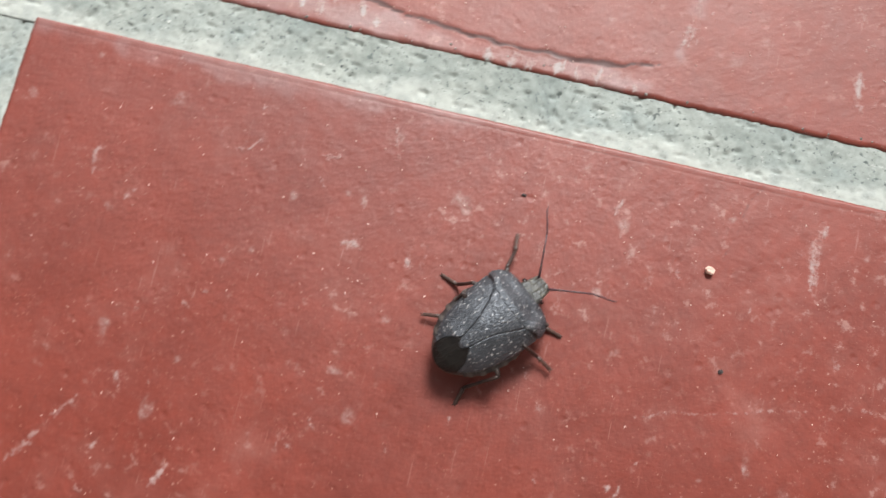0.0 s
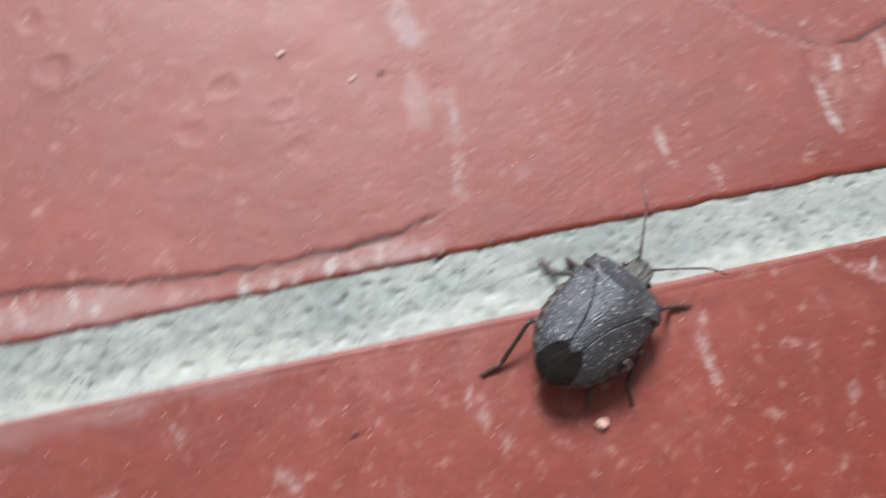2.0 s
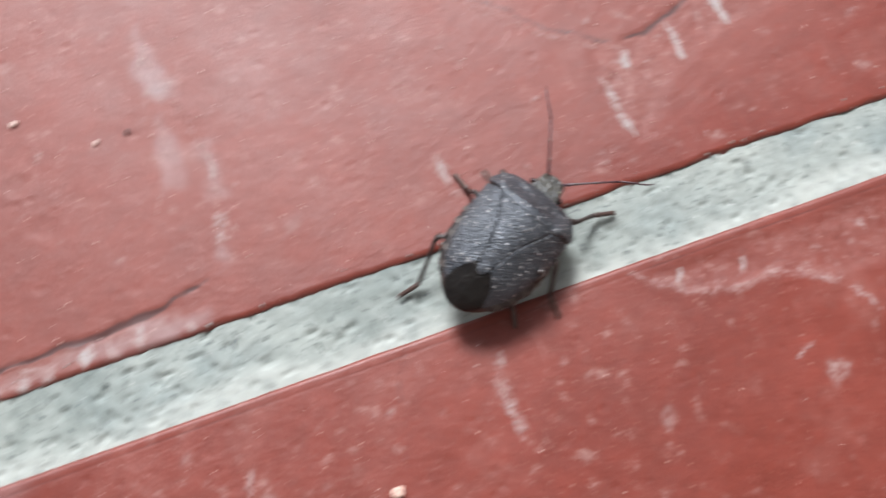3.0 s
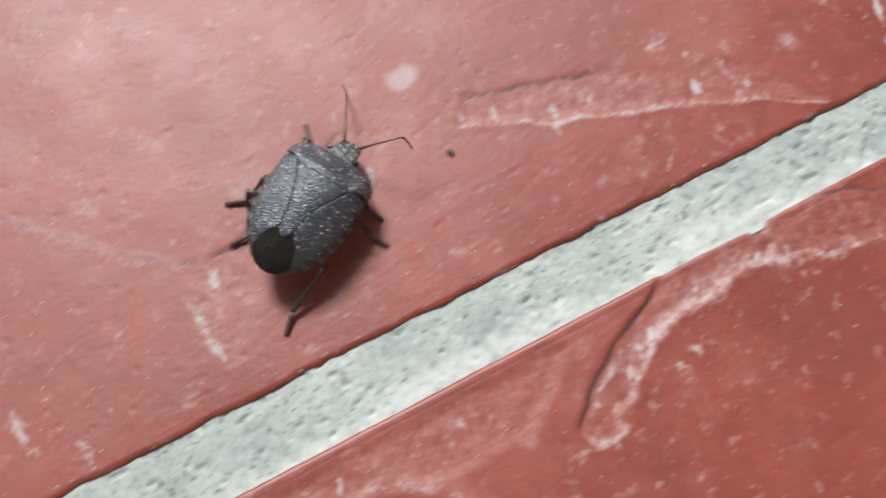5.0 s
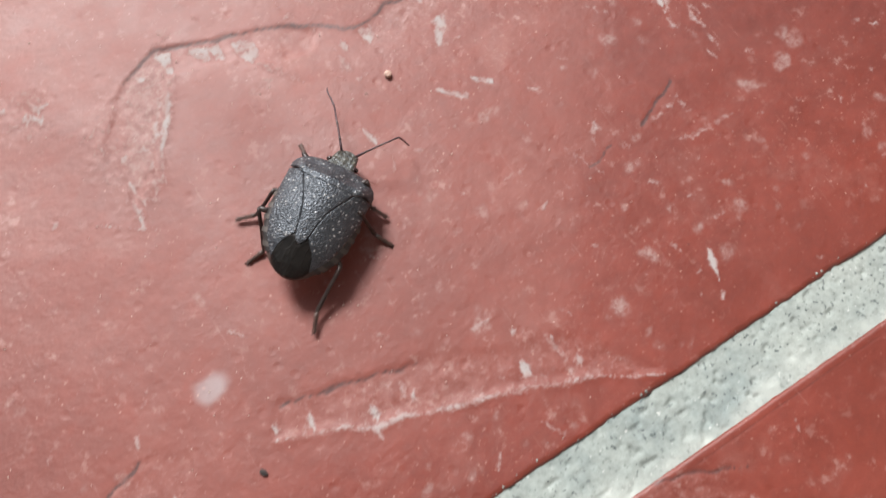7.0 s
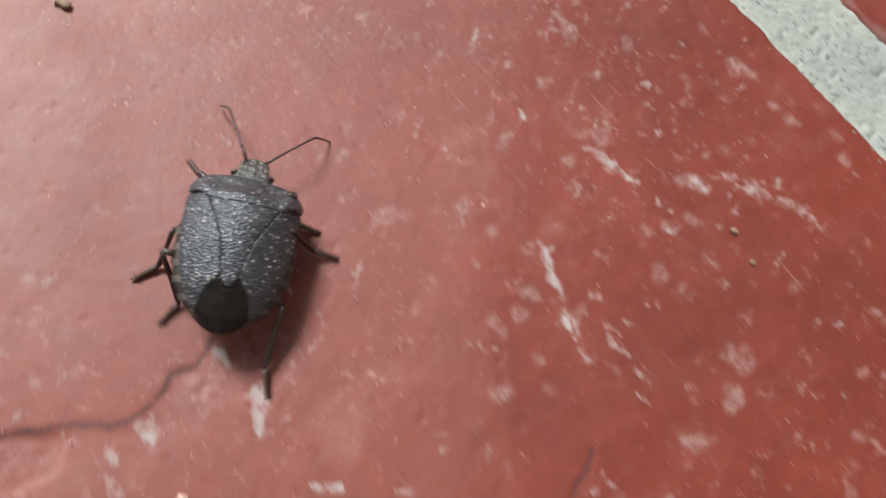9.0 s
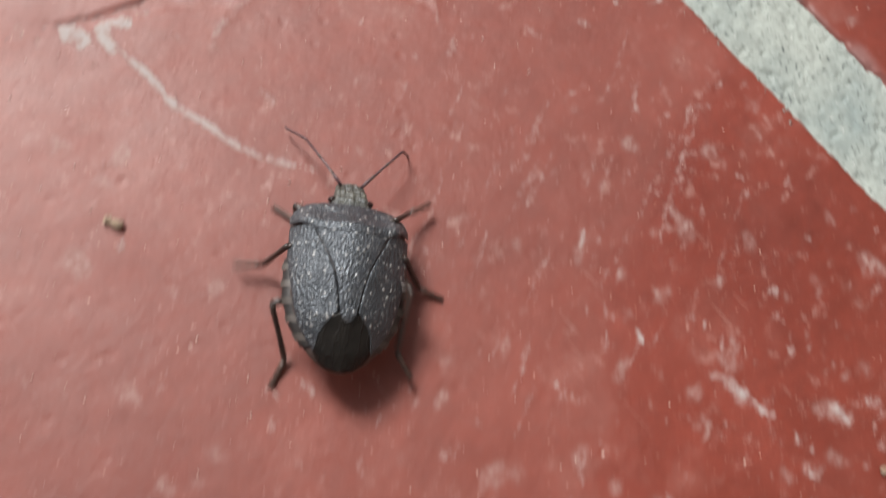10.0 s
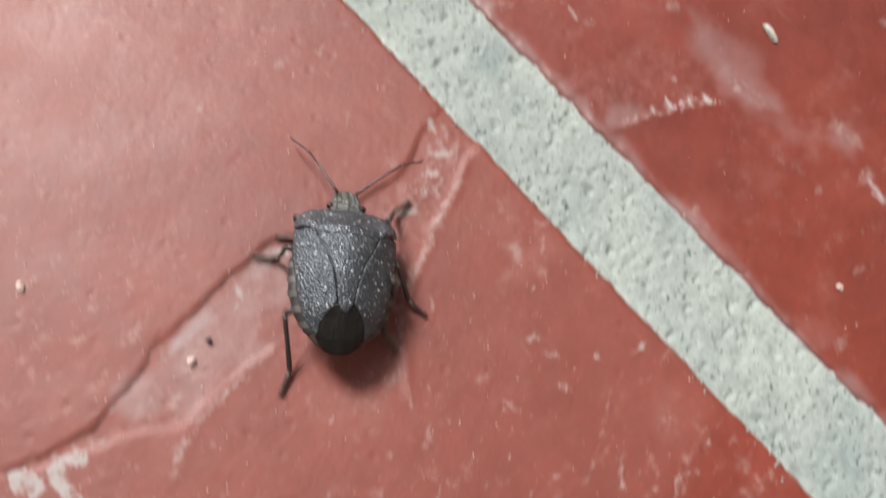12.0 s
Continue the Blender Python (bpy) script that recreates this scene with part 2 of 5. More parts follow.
def shell_material(name, dark, mid, dot, dots, rough, rugae=0.0):
    """Pitted horn with pale callus dots; rugae: how strongly it is wrinkled from side to side."""
    m, nt, p = material(name)
    v = coords(nt)
    c = ramp(nt, noise_fac(nt, v, 700, 5, 0.65), [(0.32, dark), (0.68, mid)])
    wob = node(nt, "ShaderNodeTexNoise", {"Vector": v, "Scale": 2500.0, "Detail": 2.0})
    warped = node(nt, "ShaderNodeVectorMath", {0: v, 1: node(nt, "ShaderNodeVectorMath", {0: wob.outputs["Color"], 1: (0.00025, 0.00025, 0.00025)}, operation="MULTIPLY").outputs[0]}, operation="ADD").outputs[0]
    # round pale dots, and a finer speckle between them
    vor = node(nt, "ShaderNodeTexVoronoi", {"Vector": warped, "Scale": 1750.0})
    near = ramp(nt, vor.outputs["Distance"], [(0.09, 1.0), (0.225, 0.0)])
    pick = ramp(nt, vor.outputs["Color"], [(1 - dots, 0.0), (1.12 - dots, 1.0)])
    spot = maths(nt, "MULTIPLY", near, pick)
    fine = node(nt, "ShaderNodeTexVoronoi", {"Vector": warped, "Scale": 4600.0})
    speckle = maths(nt, "MULTIPLY", ramp(nt, fine.outputs["Distance"], [(0.15, 1.0), (0.42, 0.0)]), ramp(nt, fine.outputs["Color"], [(0.5, 0.0), (0.8, 0.55)]))
    spot = maths(nt, "MAXIMUM", spot, speckle)
    c = blend(nt, spot, c, dot)
    punct = node(nt, "ShaderNodeTexVoronoi", {"Vector": warped, "Scale": 5200.0}).outputs["Distance"]
    c = blend(nt, ramp(nt, punct, [(0.12, 0.75), (0.3, 0.0)]), c, tuple(0.45 * x for x in dark))
    nt.links.new(c, p.inputs["Base Color"])
    p.inputs["Specular IOR Level"].default_value = 0.85
    p.inputs["Specular Tint"].default_value = (0.80, 0.90, 1.0, 1)
    nt.links.new(ramp(nt, noise_fac(nt, v, 1800, 4), [(0.35, rough * 0.8), (0.65, rough * 1.25)]), p.inputs["Roughness"])
    mp = nt.nodes.new("ShaderNodeMapping")
    nt.links.new(warped, mp.inputs["Vector"])
    mp.inputs["Scale"].default_value = (0.4, 1.7, 1.0)
    wrinkle = noise_fac(nt, mp.outputs[0], 1500, 4, 0.6)
    h = maths(nt, "ADD", maths(nt, "MULTIPLY", punct, 1.1), maths(nt, "MULTIPLY", spot, 0.5))
    h = maths(nt, "ADD", h, maths(nt, "MULTIPLY", wrinkle, 0.25 + 2.6 * rugae))
    bump(nt, p, h, 0.7, 0.0001)
    return m


def membrane_material():
    m, nt, p = material("wing_membrane")
    v = coords(nt)
    f = noise_fac(nt, v, 1200, 5, 0.6)
    nt.links.new(ramp(nt, f, [(0.3, (0.005, 0.0045, 0.004)), (0.7, (0.013, 0.0115, 0.010))]), p.inputs["Base Color"])
    p.inputs["Roughness"].default_value = 0.42
    p.inputs["Specular IOR Level"].default_value = 0.24
    # raised veins that run lengthwise
    mp = nt.nodes.new("ShaderNodeMapping")
    nt.links.new(v, mp.inputs["Vector"])
    mp.inputs["Scale"].default_value = (1.6, 0.16, 1.0)
    vein = ramp(nt, noise_fac(nt, mp.outputs[0], 1000, 2, 0.5), [(0.44, 0.0), (0.5, 1.0), (0.56, 0.0)])
    bump(nt, p, maths(nt, "ADD", f, maths(nt, "MULTIPLY", vein, 0.7)), 0.6, 0.0001)
    return m


TILE = tile_material()
GROUT = grout_material()
PLASTER = plain("added_wall_plaster", (0.22, 0.20, 0.18), 0.9, 6.0, 0.12)
EARTH = plain("yard_concrete", (0.32, 0.31, 0.29), 0.9, 3.0, 0.25)
SHELL = shell_material("speckled_shell", (0.011, 0.0118, 0.0133), (0.030, 0.0320, 0.0360), (0.39, 0.39, 0.38), 0.8, 0.46, 0.15)
# Pronotum base set a touch lighter for the sky it faces; dots are its own
COLLAR = shell_material("pronotum_shell", (0.013, 0.0140, 0.0160), (0.035, 0.0374, 0.0421), (0.38, 0.38, 0.372), 0.85, 0.44, 0.28)
SCUT = shell_material("scutellum_shell", (0.011, 0.0118, 0.0134), (0.030, 0.0320, 0.0360), (0.37, 0.37, 0.362), 0.8, 0.44, 0.26)
HEADSHELL = shell_material("head_shell", (0.020, 0.0180, 0.0135), (0.075, 0.071, 0.054), (0.28, 0.27, 0.205), 0.6, 0.45, 0.2)
MEMBRANE = membrane_material()
BELLY = plain("belly", (0.05, 0.035, 0.03), 0.5, 900.0, 0.4)
PALE = plain("pale_band", (0.058, 0.049, 0.043), 0.5, 1500.0, 0.3)
DARK = plain("dark_band", (0.02, 0.017, 0.016), 0.45, 1500.0, 0.3)
LEG = plain("leg_brown", (0.026, 0.016, 0.013), 0.45, 1800.0, 0.5)
TARSUS = plain("tarsus_tan", (0.055, 0.031, 0.024), 0.5, 1800.0, 0.4)
EYE = plain("eye_dark", (0.02, 0.008, 0.007), 0.2, 1800.0, 0.3)
ANTENNA = plain("antenna_brown", (0.05, 0.025, 0.03), 0.4, 1800.0, 0.3)
SPECK = plain("pale_grit", (0.56, 0.44, 0.38), 0.7, 1500.0, 0.3)
PINK = plain("pink_grit", (0.52, 0.36, 0.29), 0.75, 1800.0, 0.3)
BLACKGRIT = plain("dark_grit", (0.03, 0.022, 0.02), 0.8, 1500.0, 0.4)
BROWNGRIT = plain("brown_grit", (0.25, 0.185, 0.13), 0.8, 1500.0, 0.5)
GREYGRIT = plain("grey_grit", (0.34, 0.33, 0.28), 0.8, 1500.0, 0.4)


# ---- mesh helpers ----
def mesh_ob(name, verts, faces, mat, parent=None, smooth=True, label=""):
    me = bpy.data.meshes.new(name)
    me.from_pydata([tuple(v) for v in verts], [], [tuple(f) for f in faces])
    me.polygons.foreach_set("use_smooth", [smooth] * len(me.polygons))
    for x in mat if isinstance(mat, (list, tuple)) else [mat]:
        me.materials.append(x)
    ob = new(name, me)
    if parent:
        ob.parent = parent
    if label:
        ob["label"] = label
    return ob


def part(name, bm, mat, parent, label=""):
    me = bpy.data.meshes.new(name)
    bm.normal_update()
    for f in bm.faces:
        f.smooth = True
    bm.to_mesh(me)
    bm.free()
    me.materials.append(mat)
    ob = new(name, me)
    ob.parent = parent
    if label:
        ob["label"] = label
    return ob


def lattice(seed, n=256):
    return np.random.RandomState(seed).rand(n, n)


def vnoise(x, y, size, seed):
    """Smooth value noise in 0..1 with cells of that size."""
    g = lattice(seed)
    u, v = x / size + 91.3, y / size + 57.7
    i, j = np.floor(u).astype(int), np.floor(v).astype(int)
    a, b = u - i, v - j
    a, b = a * a * (3 - 2 * a), b * b * (3 - 2 * b)
    i0, i1, j0, j1 = i % 256, (i + 1) % 256, j % 256, (j + 1) % 256
    return (g[i0, j0] * (1 - a) + g[i1, j0] * a) * (1 - b) + (g[i0, j1] * (1 - a) + g[i1, j1] * a) * b


def seg_dist(x, y, pts):
    """Distance from the points to a polyline, and the share of its length at the nearest point."""
    best, along = np.full(x.shape, 1e9), np.zeros(x.shape)
    for k, ((ax, ay), (bx, by)) in enumerate(zip(pts[:-1], pts[1:])):
        dx, dy = bx - ax, by - ay
        s = np.clip(((x - ax) * dx + (y - ay) * dy) / (dx * dx + dy * dy + 1e-12), 0, 1)
        d = np.hypot(x - ax - s * dx, y - ay - s * dy)
        along = np.where(d < best, (k + s) / (len(pts) - 1), along)
        best = np.minimum(best, d)
    return best, along


def inside(x, y, pts):
    res = np.zeros(x.shape, bool)
    for (ax, ay), (bx, by) in zip(pts, pts[1:] + pts[:1]):
        cross = ((ay > y) != (by > y)) & (x < (bx - ax) * (y - ay) / (by - ay + 1e-12) + ax)
        res ^= cross
    return res


def smooth01(v):
    v = np.clip(v, 0, 1)
    return v * v * (3 - 2 * v)


class Relief:
    """Height, wear and painted edge shade of one tile's top, in millimetres, on a grid of floor places."""

    def __init__(self, xs, ys):
        self.x, self.y = np.meshgrid(xs, ys, indexing="ij")
        self.h = np.zeros(self.x.shape)
        self.scuff, self.chip, self.dirt, self.bloom, self.matte, self.veil, self.clean = (np.zeros(self.x.shape) for _ in range(7))
        self.wx = self.x + 0.45 * (vnoise(self.x, self.y, 2.6, 5) - 0.5) + 0.25 * (vnoise(self.x, self.y, 0.9, 6) - 0.5)
        self.wy = self.y + 0.45 * (vnoise(self.x, self.y, 2.6, 7) - 0.5) + 0.25 * (vnoise(self.x, self.y, 0.9, 8) - 0.5)

    def window(self, pts, margin):
        px, py = [p[0] for p in pts], [p[1] for p in pts]
        i = np.where((self.x[:, 0] > min(px) - margin) & (self.x[:, 0] < max(px) + margin))[0]
        j = np.where((self.y[0] > min(py) - margin) & (self.y[0] < max(py) + margin))[0]
        return (slice(i[0], i[-1] + 1), slice(j[0], j[-1] + 1)) if len(i) and len(j) else None

    def undulate(self, seed):
        x, y = self.x, self.y
        self.h += 0.025 * (vnoise(x, y, 22, seed) - 0.5) + 0.035 * (vnoise(x, y, 6, seed + 1) - 0.5) + 0.03 * (vnoise(x, y, 1.8, seed + 2) - 0.5)

    def basin(self, pts, depth, soft=0.45, rough=0.5, tint=0.32):
        w = self.window(pts, 3)
        if w is None:
            return
        x, y = self.wx[w], self.wy[w]
        d, _ = seg_dist(x, y, pts + pts[:1])
        sd = np.where(inside(x, y, pts), d, -d)
        s = smooth01(sd / soft + 0.5)
        self.h[w] -= s * depth * (0.75 + 0.5 * vnoise(x, y, 3.0, 31)) + s * rough * 0.16 * (vnoise(x, y, 0.9, 32) - 0.5)
        self.chip[w] = np.maximum(self.chip[w], s * tint * (0.5 + vnoise(x, y, 4.0, 33)))

    def worn(self, pts, soft, strength=1.0):
        """Dull film over the whole tile but for a still glazed stretch inside the outline."""
        d, _ = seg_dist(self.wx, self.wy, pts + pts[:1])
        sd = np.where(inside(self.wx, self.wy, pts), d, -d)
        self.matte = strength * smooth01(0.5 - sd / soft)
        self.h -= 0.02 * self.matte

    def granular(self, pts, strength, soft=2.6):
        """A rough spalled patch with a ragged outline."""
        w = self.window(pts, 4)
        x, y = self.wx[w], self.wy[w]
        d, _ = seg_dist(x, y, pts + pts[:1])
        sd = np.where(inside(x, y, pts), d, -d) + 2.4 * (vnoise(x, y, 1.5, 34) - 0.5)
        s = smooth01(sd / soft + 0.5)
        self.h[w] += s * 0.10 * (vnoise(x, y, 0.7, 35) - 0.6)
        self.chip[w] = np.maximum(self.chip[w], s * strength * (0.35 + 0.9 * vnoise(x, y, 2.0, 36)))

    def step(self, pts, drop, reach, side=-1):
        """A crack whose far side stands higher and slopes back to level over that reach."""
        w = self.window(pts, reach + 2)
        if w is None:
            return
        x, y = self.wx[w], self.wy[w]
        d, a = seg_dist(x, y, pts)
        px = np.interp(a, np.linspace(0, 1, len(pts)), [p[0] for p in pts])
        py = np.interp(a, np.linspace(0, 1, len(pts)), [p[1] for p in pts])
        dx = np.interp(a, np.linspace(0, 1, len(pts) - 1), np.diff([p[0] for p in pts]))
        dy = np.interp(a, np.linspace(0, 1, len(pts) - 1), np.diff([p[1] for p in pts]))
        s = np.sign(dx * (y - py) - dy * (x - px)) * -side
        fade = smooth01(a * 8) * smooth01((1 - a) * 8)
        self.h[w] -= np.where(s > 0, drop * smooth01(d / 0.4) * np.exp(-((d / reach) ** 2) * 2), 0) * fade

    def crack(self, pts, width=0.28, depth=0.18, dark=0.85):
        w = self.window(pts, 2)
        if w is None:
            return
        x = self.wx[w] + 0.4 * (vnoise(self.x[w], self.y[w], 1.7, 42) - 0.5)
        y = self.wy[w] + 0.4 * (vnoise(self.x[w], self.y[w], 1.7, 43) - 0.5)
        d, a = seg_dist(x, y, pts)
        width = width * (0.5 + vnoise(x, y, 2.0, 41)) * smooth01(a * 10) * smooth01((1 - a) * 10) + 1e-6
        s = np.exp(-((d / width) ** 2))
        self.h[w] -= 0.65 * depth * s
        # crack line darkened in colour, for grime and its shaded edge
        self.dirt[w] = np.maximum(self.dirt[w], dark * s)

    def scratch(self, pts, width, strength=0.9, height=0.0, taper=0.0):
        w = self.window(pts, 4 * width + 1)
        if w is None:
            return
        x, y = self.wx[w], self.wy[w]
        d, a = seg_dist(x, y, pts)
        wide = width * (0.5 + vnoise(x, y, 1.6, 51)) * (0.4 + 0.8 * smooth01(a * 4) * smooth01((1 - a) * 4)) * (1 + taper * (0.4 - a))
        s = np.exp(-((d / wide) ** 2)) * strength * (0.7 + 0.6 * vnoise(x, y, 1.3, 52))
        # pale tone of real scratches, and of raised chip rims painted as lit
        self.scuff[w] = np.maximum(self.scuff[w], np.clip(s, 0, 1))
        self.h[w] += height * np.exp(-((d / (width * 1.3)) ** 2)) * (0.4 + 1.2 * vnoise(x, y, 2.4, 53))

    def strokes(self, rows, width, strength):
        for x0, y0, x1, y1 in rows:
            self.scratch([(x0, y0), (x1, y1)], width * (0.75 + 0.5 * abs(math.sin(x0 * 5.1))), strength * (0.8 + 0.3 * abs(math.sin(y0 * 3.3))), 0.0, 1.1 if math.sin(x1 * 9.7) > 0 else -1.1)

    def blooms(self, rows, strength=0.48):
        for k, (px, py, rad) in enumerate(rows):
            self.spot(px, py, rad, strength * (0.75 + 0.5 * ((k * 7) % 5) / 4))

    def film(self, pts, strength, soft=2.0):
        """A thin grey mineral film inside an outline."""
        w = self.window(pts, 4)
        x, y = self.wx[w], self.wy[w]
        d, _ = seg_dist(x, y, pts + pts[:1])
        sd = np.where(inside(x, y, pts), d, -d) + 1.6 * (vnoise(x, y, 1.8, 37) - 0.5)
        self.bloom[w] = np.maximum(self.bloom[w], smooth01(sd / soft + 0.5) * strength * (0.55 + 0.8 * vnoise(x, y, 1.1, 38)))

    def haze(self, pts, strength, soft=2.0):
        """Smooth greyish clouds inside an outline: dried scum, and the joint rim's painted gloss."""
        w = self.window(pts, 4)
        x, y = self.wx[w], self.wy[w]
        d, _ = seg_dist(x, y, pts + pts[:1])
        sd = np.where(inside(x, y, pts), d, -d) + 1.8 * (vnoise(x, y, 3.0, 39) - 0.5) + 0.8 * (vnoise(x, y, 1.2, 40) - 0.5)
        self.veil[w] = np.maximum(self.veil[w], smooth01(sd / soft + 0.5) * strength * (0.5 + 0.9 * vnoise(x, y, 2.4, 44)))

    def flake(self, pts, strength=1.0, soft=0.3):
        """A spot where the face has flaked to the pale glaze coat, with a sharp outline."""
        w = self.window(pts, 2)
        x, y = 0.6 * self.x[w] + 0.4 * self.wx[w], 0.6 * self.y[w] + 0.4 * self.wy[w]
        d, _ = seg_dist(x, y, pts + pts[:1])
        s = smooth01((np.where(inside(x, y, pts), d, -d) + 0.28) / soft + 0.5)
        self.scuff[w] = np.maximum(self.scuff[w], s * strength * (0.62 + 0.5 * vnoise(x, y, 0.9, 45)))
        self.h[w] -= 0.03 * s

    def striae(self, crack, rim, n, strength, seed):
        """Torn strokes that run from a crack towards the rim of its chip."""
        rnd = random.Random(seed)
        share = lambda pts, f: (float(np.interp(f, np.linspace(0, 1, len(pts)), [p[0] for p in pts])), float(np.interp(f, np.linspace(0, 1, len(pts)), [p[1] for p in pts])))
        for _ in range(n):
            f = rnd.random()
            (ax, ay), (bx, by) = share(crack, f), share(rim, min(1, max(0, f + rnd.gauss(0, 0.03))))
            a, b = sorted((rnd.uniform(0.05, 0.95), rnd.uniform(0.1, 1.0)))
            self.scratch([(ax + (bx - ax) * a, ay + (by - ay) * a), (ax + (bx - ax) * b, ay + (by - ay) * b)], rnd.uniform(0.18, 0.34), strength * rnd.uniform(0.5, 1.0), 0.02)

    def flecks(self, rnd, pts, n, size, strength):
        """Short pale marks of any direction inside an outline."""
        px, py = [p[0] for p in pts], [p[1] for p in pts]
        for _ in range(n):
            x, y = rnd.uniform(min(px), max(px)), rnd.uniform(min(py), max(py))
            if not inside(np.array([x]), np.array([y]), pts)[0]:
                continue
            a, l = rnd.uniform(0, 6.3), size * rnd.uniform(0.4, 1.2)
            self.scratch([(x, y), (x + l * math.cos(a), y + l * math.sin(a))], rnd.uniform(0.25, 0.45), strength * rnd.uniform(0.6, 1.1))

    def teeth(self, pts, size=2.0, lean=(-0.12, -1.0), width=0.42):
        for k, (px, py) in enumerate(pts):
            s = size * (0.7 + 0.6 * ((k * 37) % 10) / 10)
            self.scratch([(px - lean[0] * s * 0.5, py - lean[1] * s * 0.5), (px + lean[0] * s * 0.5, py + lean[1] * s * 0.5)], width, 0.9, 0.0, -1.1)

    def feather(self, pts, inward, reach, strength, seed, gap=0.42, width=0.24):
        """Fine torn strokes that stand on a chip's rim; inward: which side of the line they lie on."""
        rnd = random.Random(seed)
        for (ax, ay), (bx, by) in zip(pts[:-1], pts[1:]):
            long = math.hypot(bx - ax, by - ay)
            nx, ny = -(by - ay) / long * inward, (bx - ax) / long * inward
            for k in range(max(1, int(long / gap))):
                f, l, lean = rnd.random(), reach * rnd.uniform(0.25, 1.0) ** 1.4, rnd.gauss(0, 0.35)
                x, y = ax + (bx - ax) * f, ay + (by - ay) * f
                dx, dy = nx + lean * (bx - ax) / long, ny + lean * (by - ay) / long
                self.scratch([(x - 0.15 * nx, y - 0.15 * ny), (x + l * dx, y + l * dy)], width * rnd.uniform(0.7, 1.3), strength * rnd.uniform(0.5, 1.0), 0.0, 1.1)

    def dent(self, px, py, r, depth):
        """A shallow uneven pit pressed into the face, with a faint raised lip."""
        w = self.window([(px, py)], 3 * r)
        d = np.hypot(self.wx[w] - px, 1.3 * (self.wy[w] - py)) / r + 0.35 * (vnoise(self.x[w], self.y[w], 1.1, 73) - 0.5)
        self.h[w] += depth * (0.3 * np.exp(-(((d - 1.3) / 0.35) ** 2)) - np.exp(-(d ** 4)))

    def spot(self, px, py, r, strength):
        w = self.window([(px, py)], 3 * r)
        if w is None:
            return
        x, y = self.wx[w], self.wy[w]
        turn, thin = 6.3 * math.sin(px * 12.9), 0.65 + 0.3 * math.sin(py * 7.7)
        u, v = (x - px) * math.cos(turn) + (y - py) * math.sin(turn), (y - py) * math.cos(turn) - (x - px) * math.sin(turn)
        d = np.hypot(u, v / thin) + r * 1.1 * (vnoise(x, y, 0.8, 71) - 0.5) + r * 0.7 * (vnoise(x, y, 2.2, 72) - 0.5)
        self.bloom[w] = np.maximum(self.bloom[w], strength * smooth01((1.3 - d / r) / 0.9))

    def random_wear(self, rnd, box, n_scratch, n_spot, lean):
        x0, y0, x1, y1 = box
        for _ in range(n_scratch):
            px, py = rnd.uniform(x0, x1), rnd.uniform(y0, y1)
            a, l = math.radians(rnd.gauss(lean, 35)), rnd.uniform(0.3, 2.2)
            self.scratch([(px, py), (px + l * math.cos(a), py + l * math.sin(a))], rnd.uniform(0.26, 0.36), rnd.uniform(0.3, 0.75))
        for _ in range(n_spot):
            self.spot(rnd.uniform(x0, x1), rnd.uniform(y0, y1), rnd.uniform(0.3, 0.8), rnd.uniform(0.2, 0.55))

    def edges(self, x0, y0, x1, y1, radius=1.0, wobble=0.35, drop=0.7):
        x, y = self.x, self.y
        wob = wobble * (vnoise(x, y, 3.0, 61) + 0.6 * vnoise(x, y, 0.9, 62) + 0.4 * vnoise(x, y, 0.4, 65) - 1.0)
        d = np.minimum.reduce([x - x0, x1 - x, y - y0, y1 - y]) + wob * (np.minimum.reduce([x - x0, x1 - x, y - y0, y1 - y]) < 3)
        t = np.clip(1 - d / radius, 0, 1)
        self.h -= drop * (1 - np.sqrt(np.clip(1 - t * t, 0, 1)))
        return d

    def build(self, name, mat, parent, label="", skirt=3.0):
        nx, ny = self.x.shape
        co = np.stack([self.x, self.y, self.h], -1).reshape(-1, 3)
        idx = np.arange(nx * ny).reshape(nx, ny)
        quads = np.stack([idx[:-1, :-1], idx[1:, :-1], idx[1:, 1:], idx[:-1, 1:]], -1).reshape(-1, 4)
        rim = np.concatenate([idx[:, 0], idx[-1, 1:], idx[-2::-1, -1], idx[0, -2:0:-1]])
        low = co[rim].copy()
        low[:, 2] = -skirt
        n0 = len(co)
        co = np.concatenate([co, low])
        k = np.arange(len(rim))
        side = np.stack([rim, n0 + k, n0 + (k + 1) % len(rim), np.roll(rim, -1)], -1)
        quads = np.concatenate([quads, side])
        me = bpy.data.meshes.new(name)
        me.vertices.add(len(co))
        me.vertices.foreach_set("co", (co * MM).ravel())
        me.loops.add(quads.size)
        me.loops.foreach_set("vertex_index", quads.ravel().astype(np.int32))
        me.polygons.add(len(quads))
        me.polygons.foreach_set("loop_start", np.arange(0, quads.size, 4, dtype=np.int32))
        me.polygons.foreach_set("use_smooth", np.ones(len(quads), bool))
        me.update(calc_edges=True)
        for key, v in (("scuff", self.scuff), ("chip", self.chip), ("dirt", self.dirt), ("bloom", self.bloom), ("matte", self.matte), ("veil", self.veil), ("clean", self.clean)):
            a = me.attributes.new(key, "FLOAT", "POINT")
            a.data.foreach_set("value", np.concatenate([np.clip(v, 0, 1).ravel(), np.zeros(len(low))]).astype(np.float32))
        me.materials.append(mat)
        ob = new(name, me)
        ob.parent = parent
        if label:
            ob["label"] = label
        return ob


def steps(*stops):
    """Grid lines from stop to stop: (place, spacing to the next)."""
    out = []
    for (a, s), (b, _) in zip(stops[:-1], stops[1:]):
        out.append(np.linspace(a, b, max(2, int(round((b - a) / s)) + 1))[:-1])
    return np.concatenate(out + [[stops[-1][0]]])


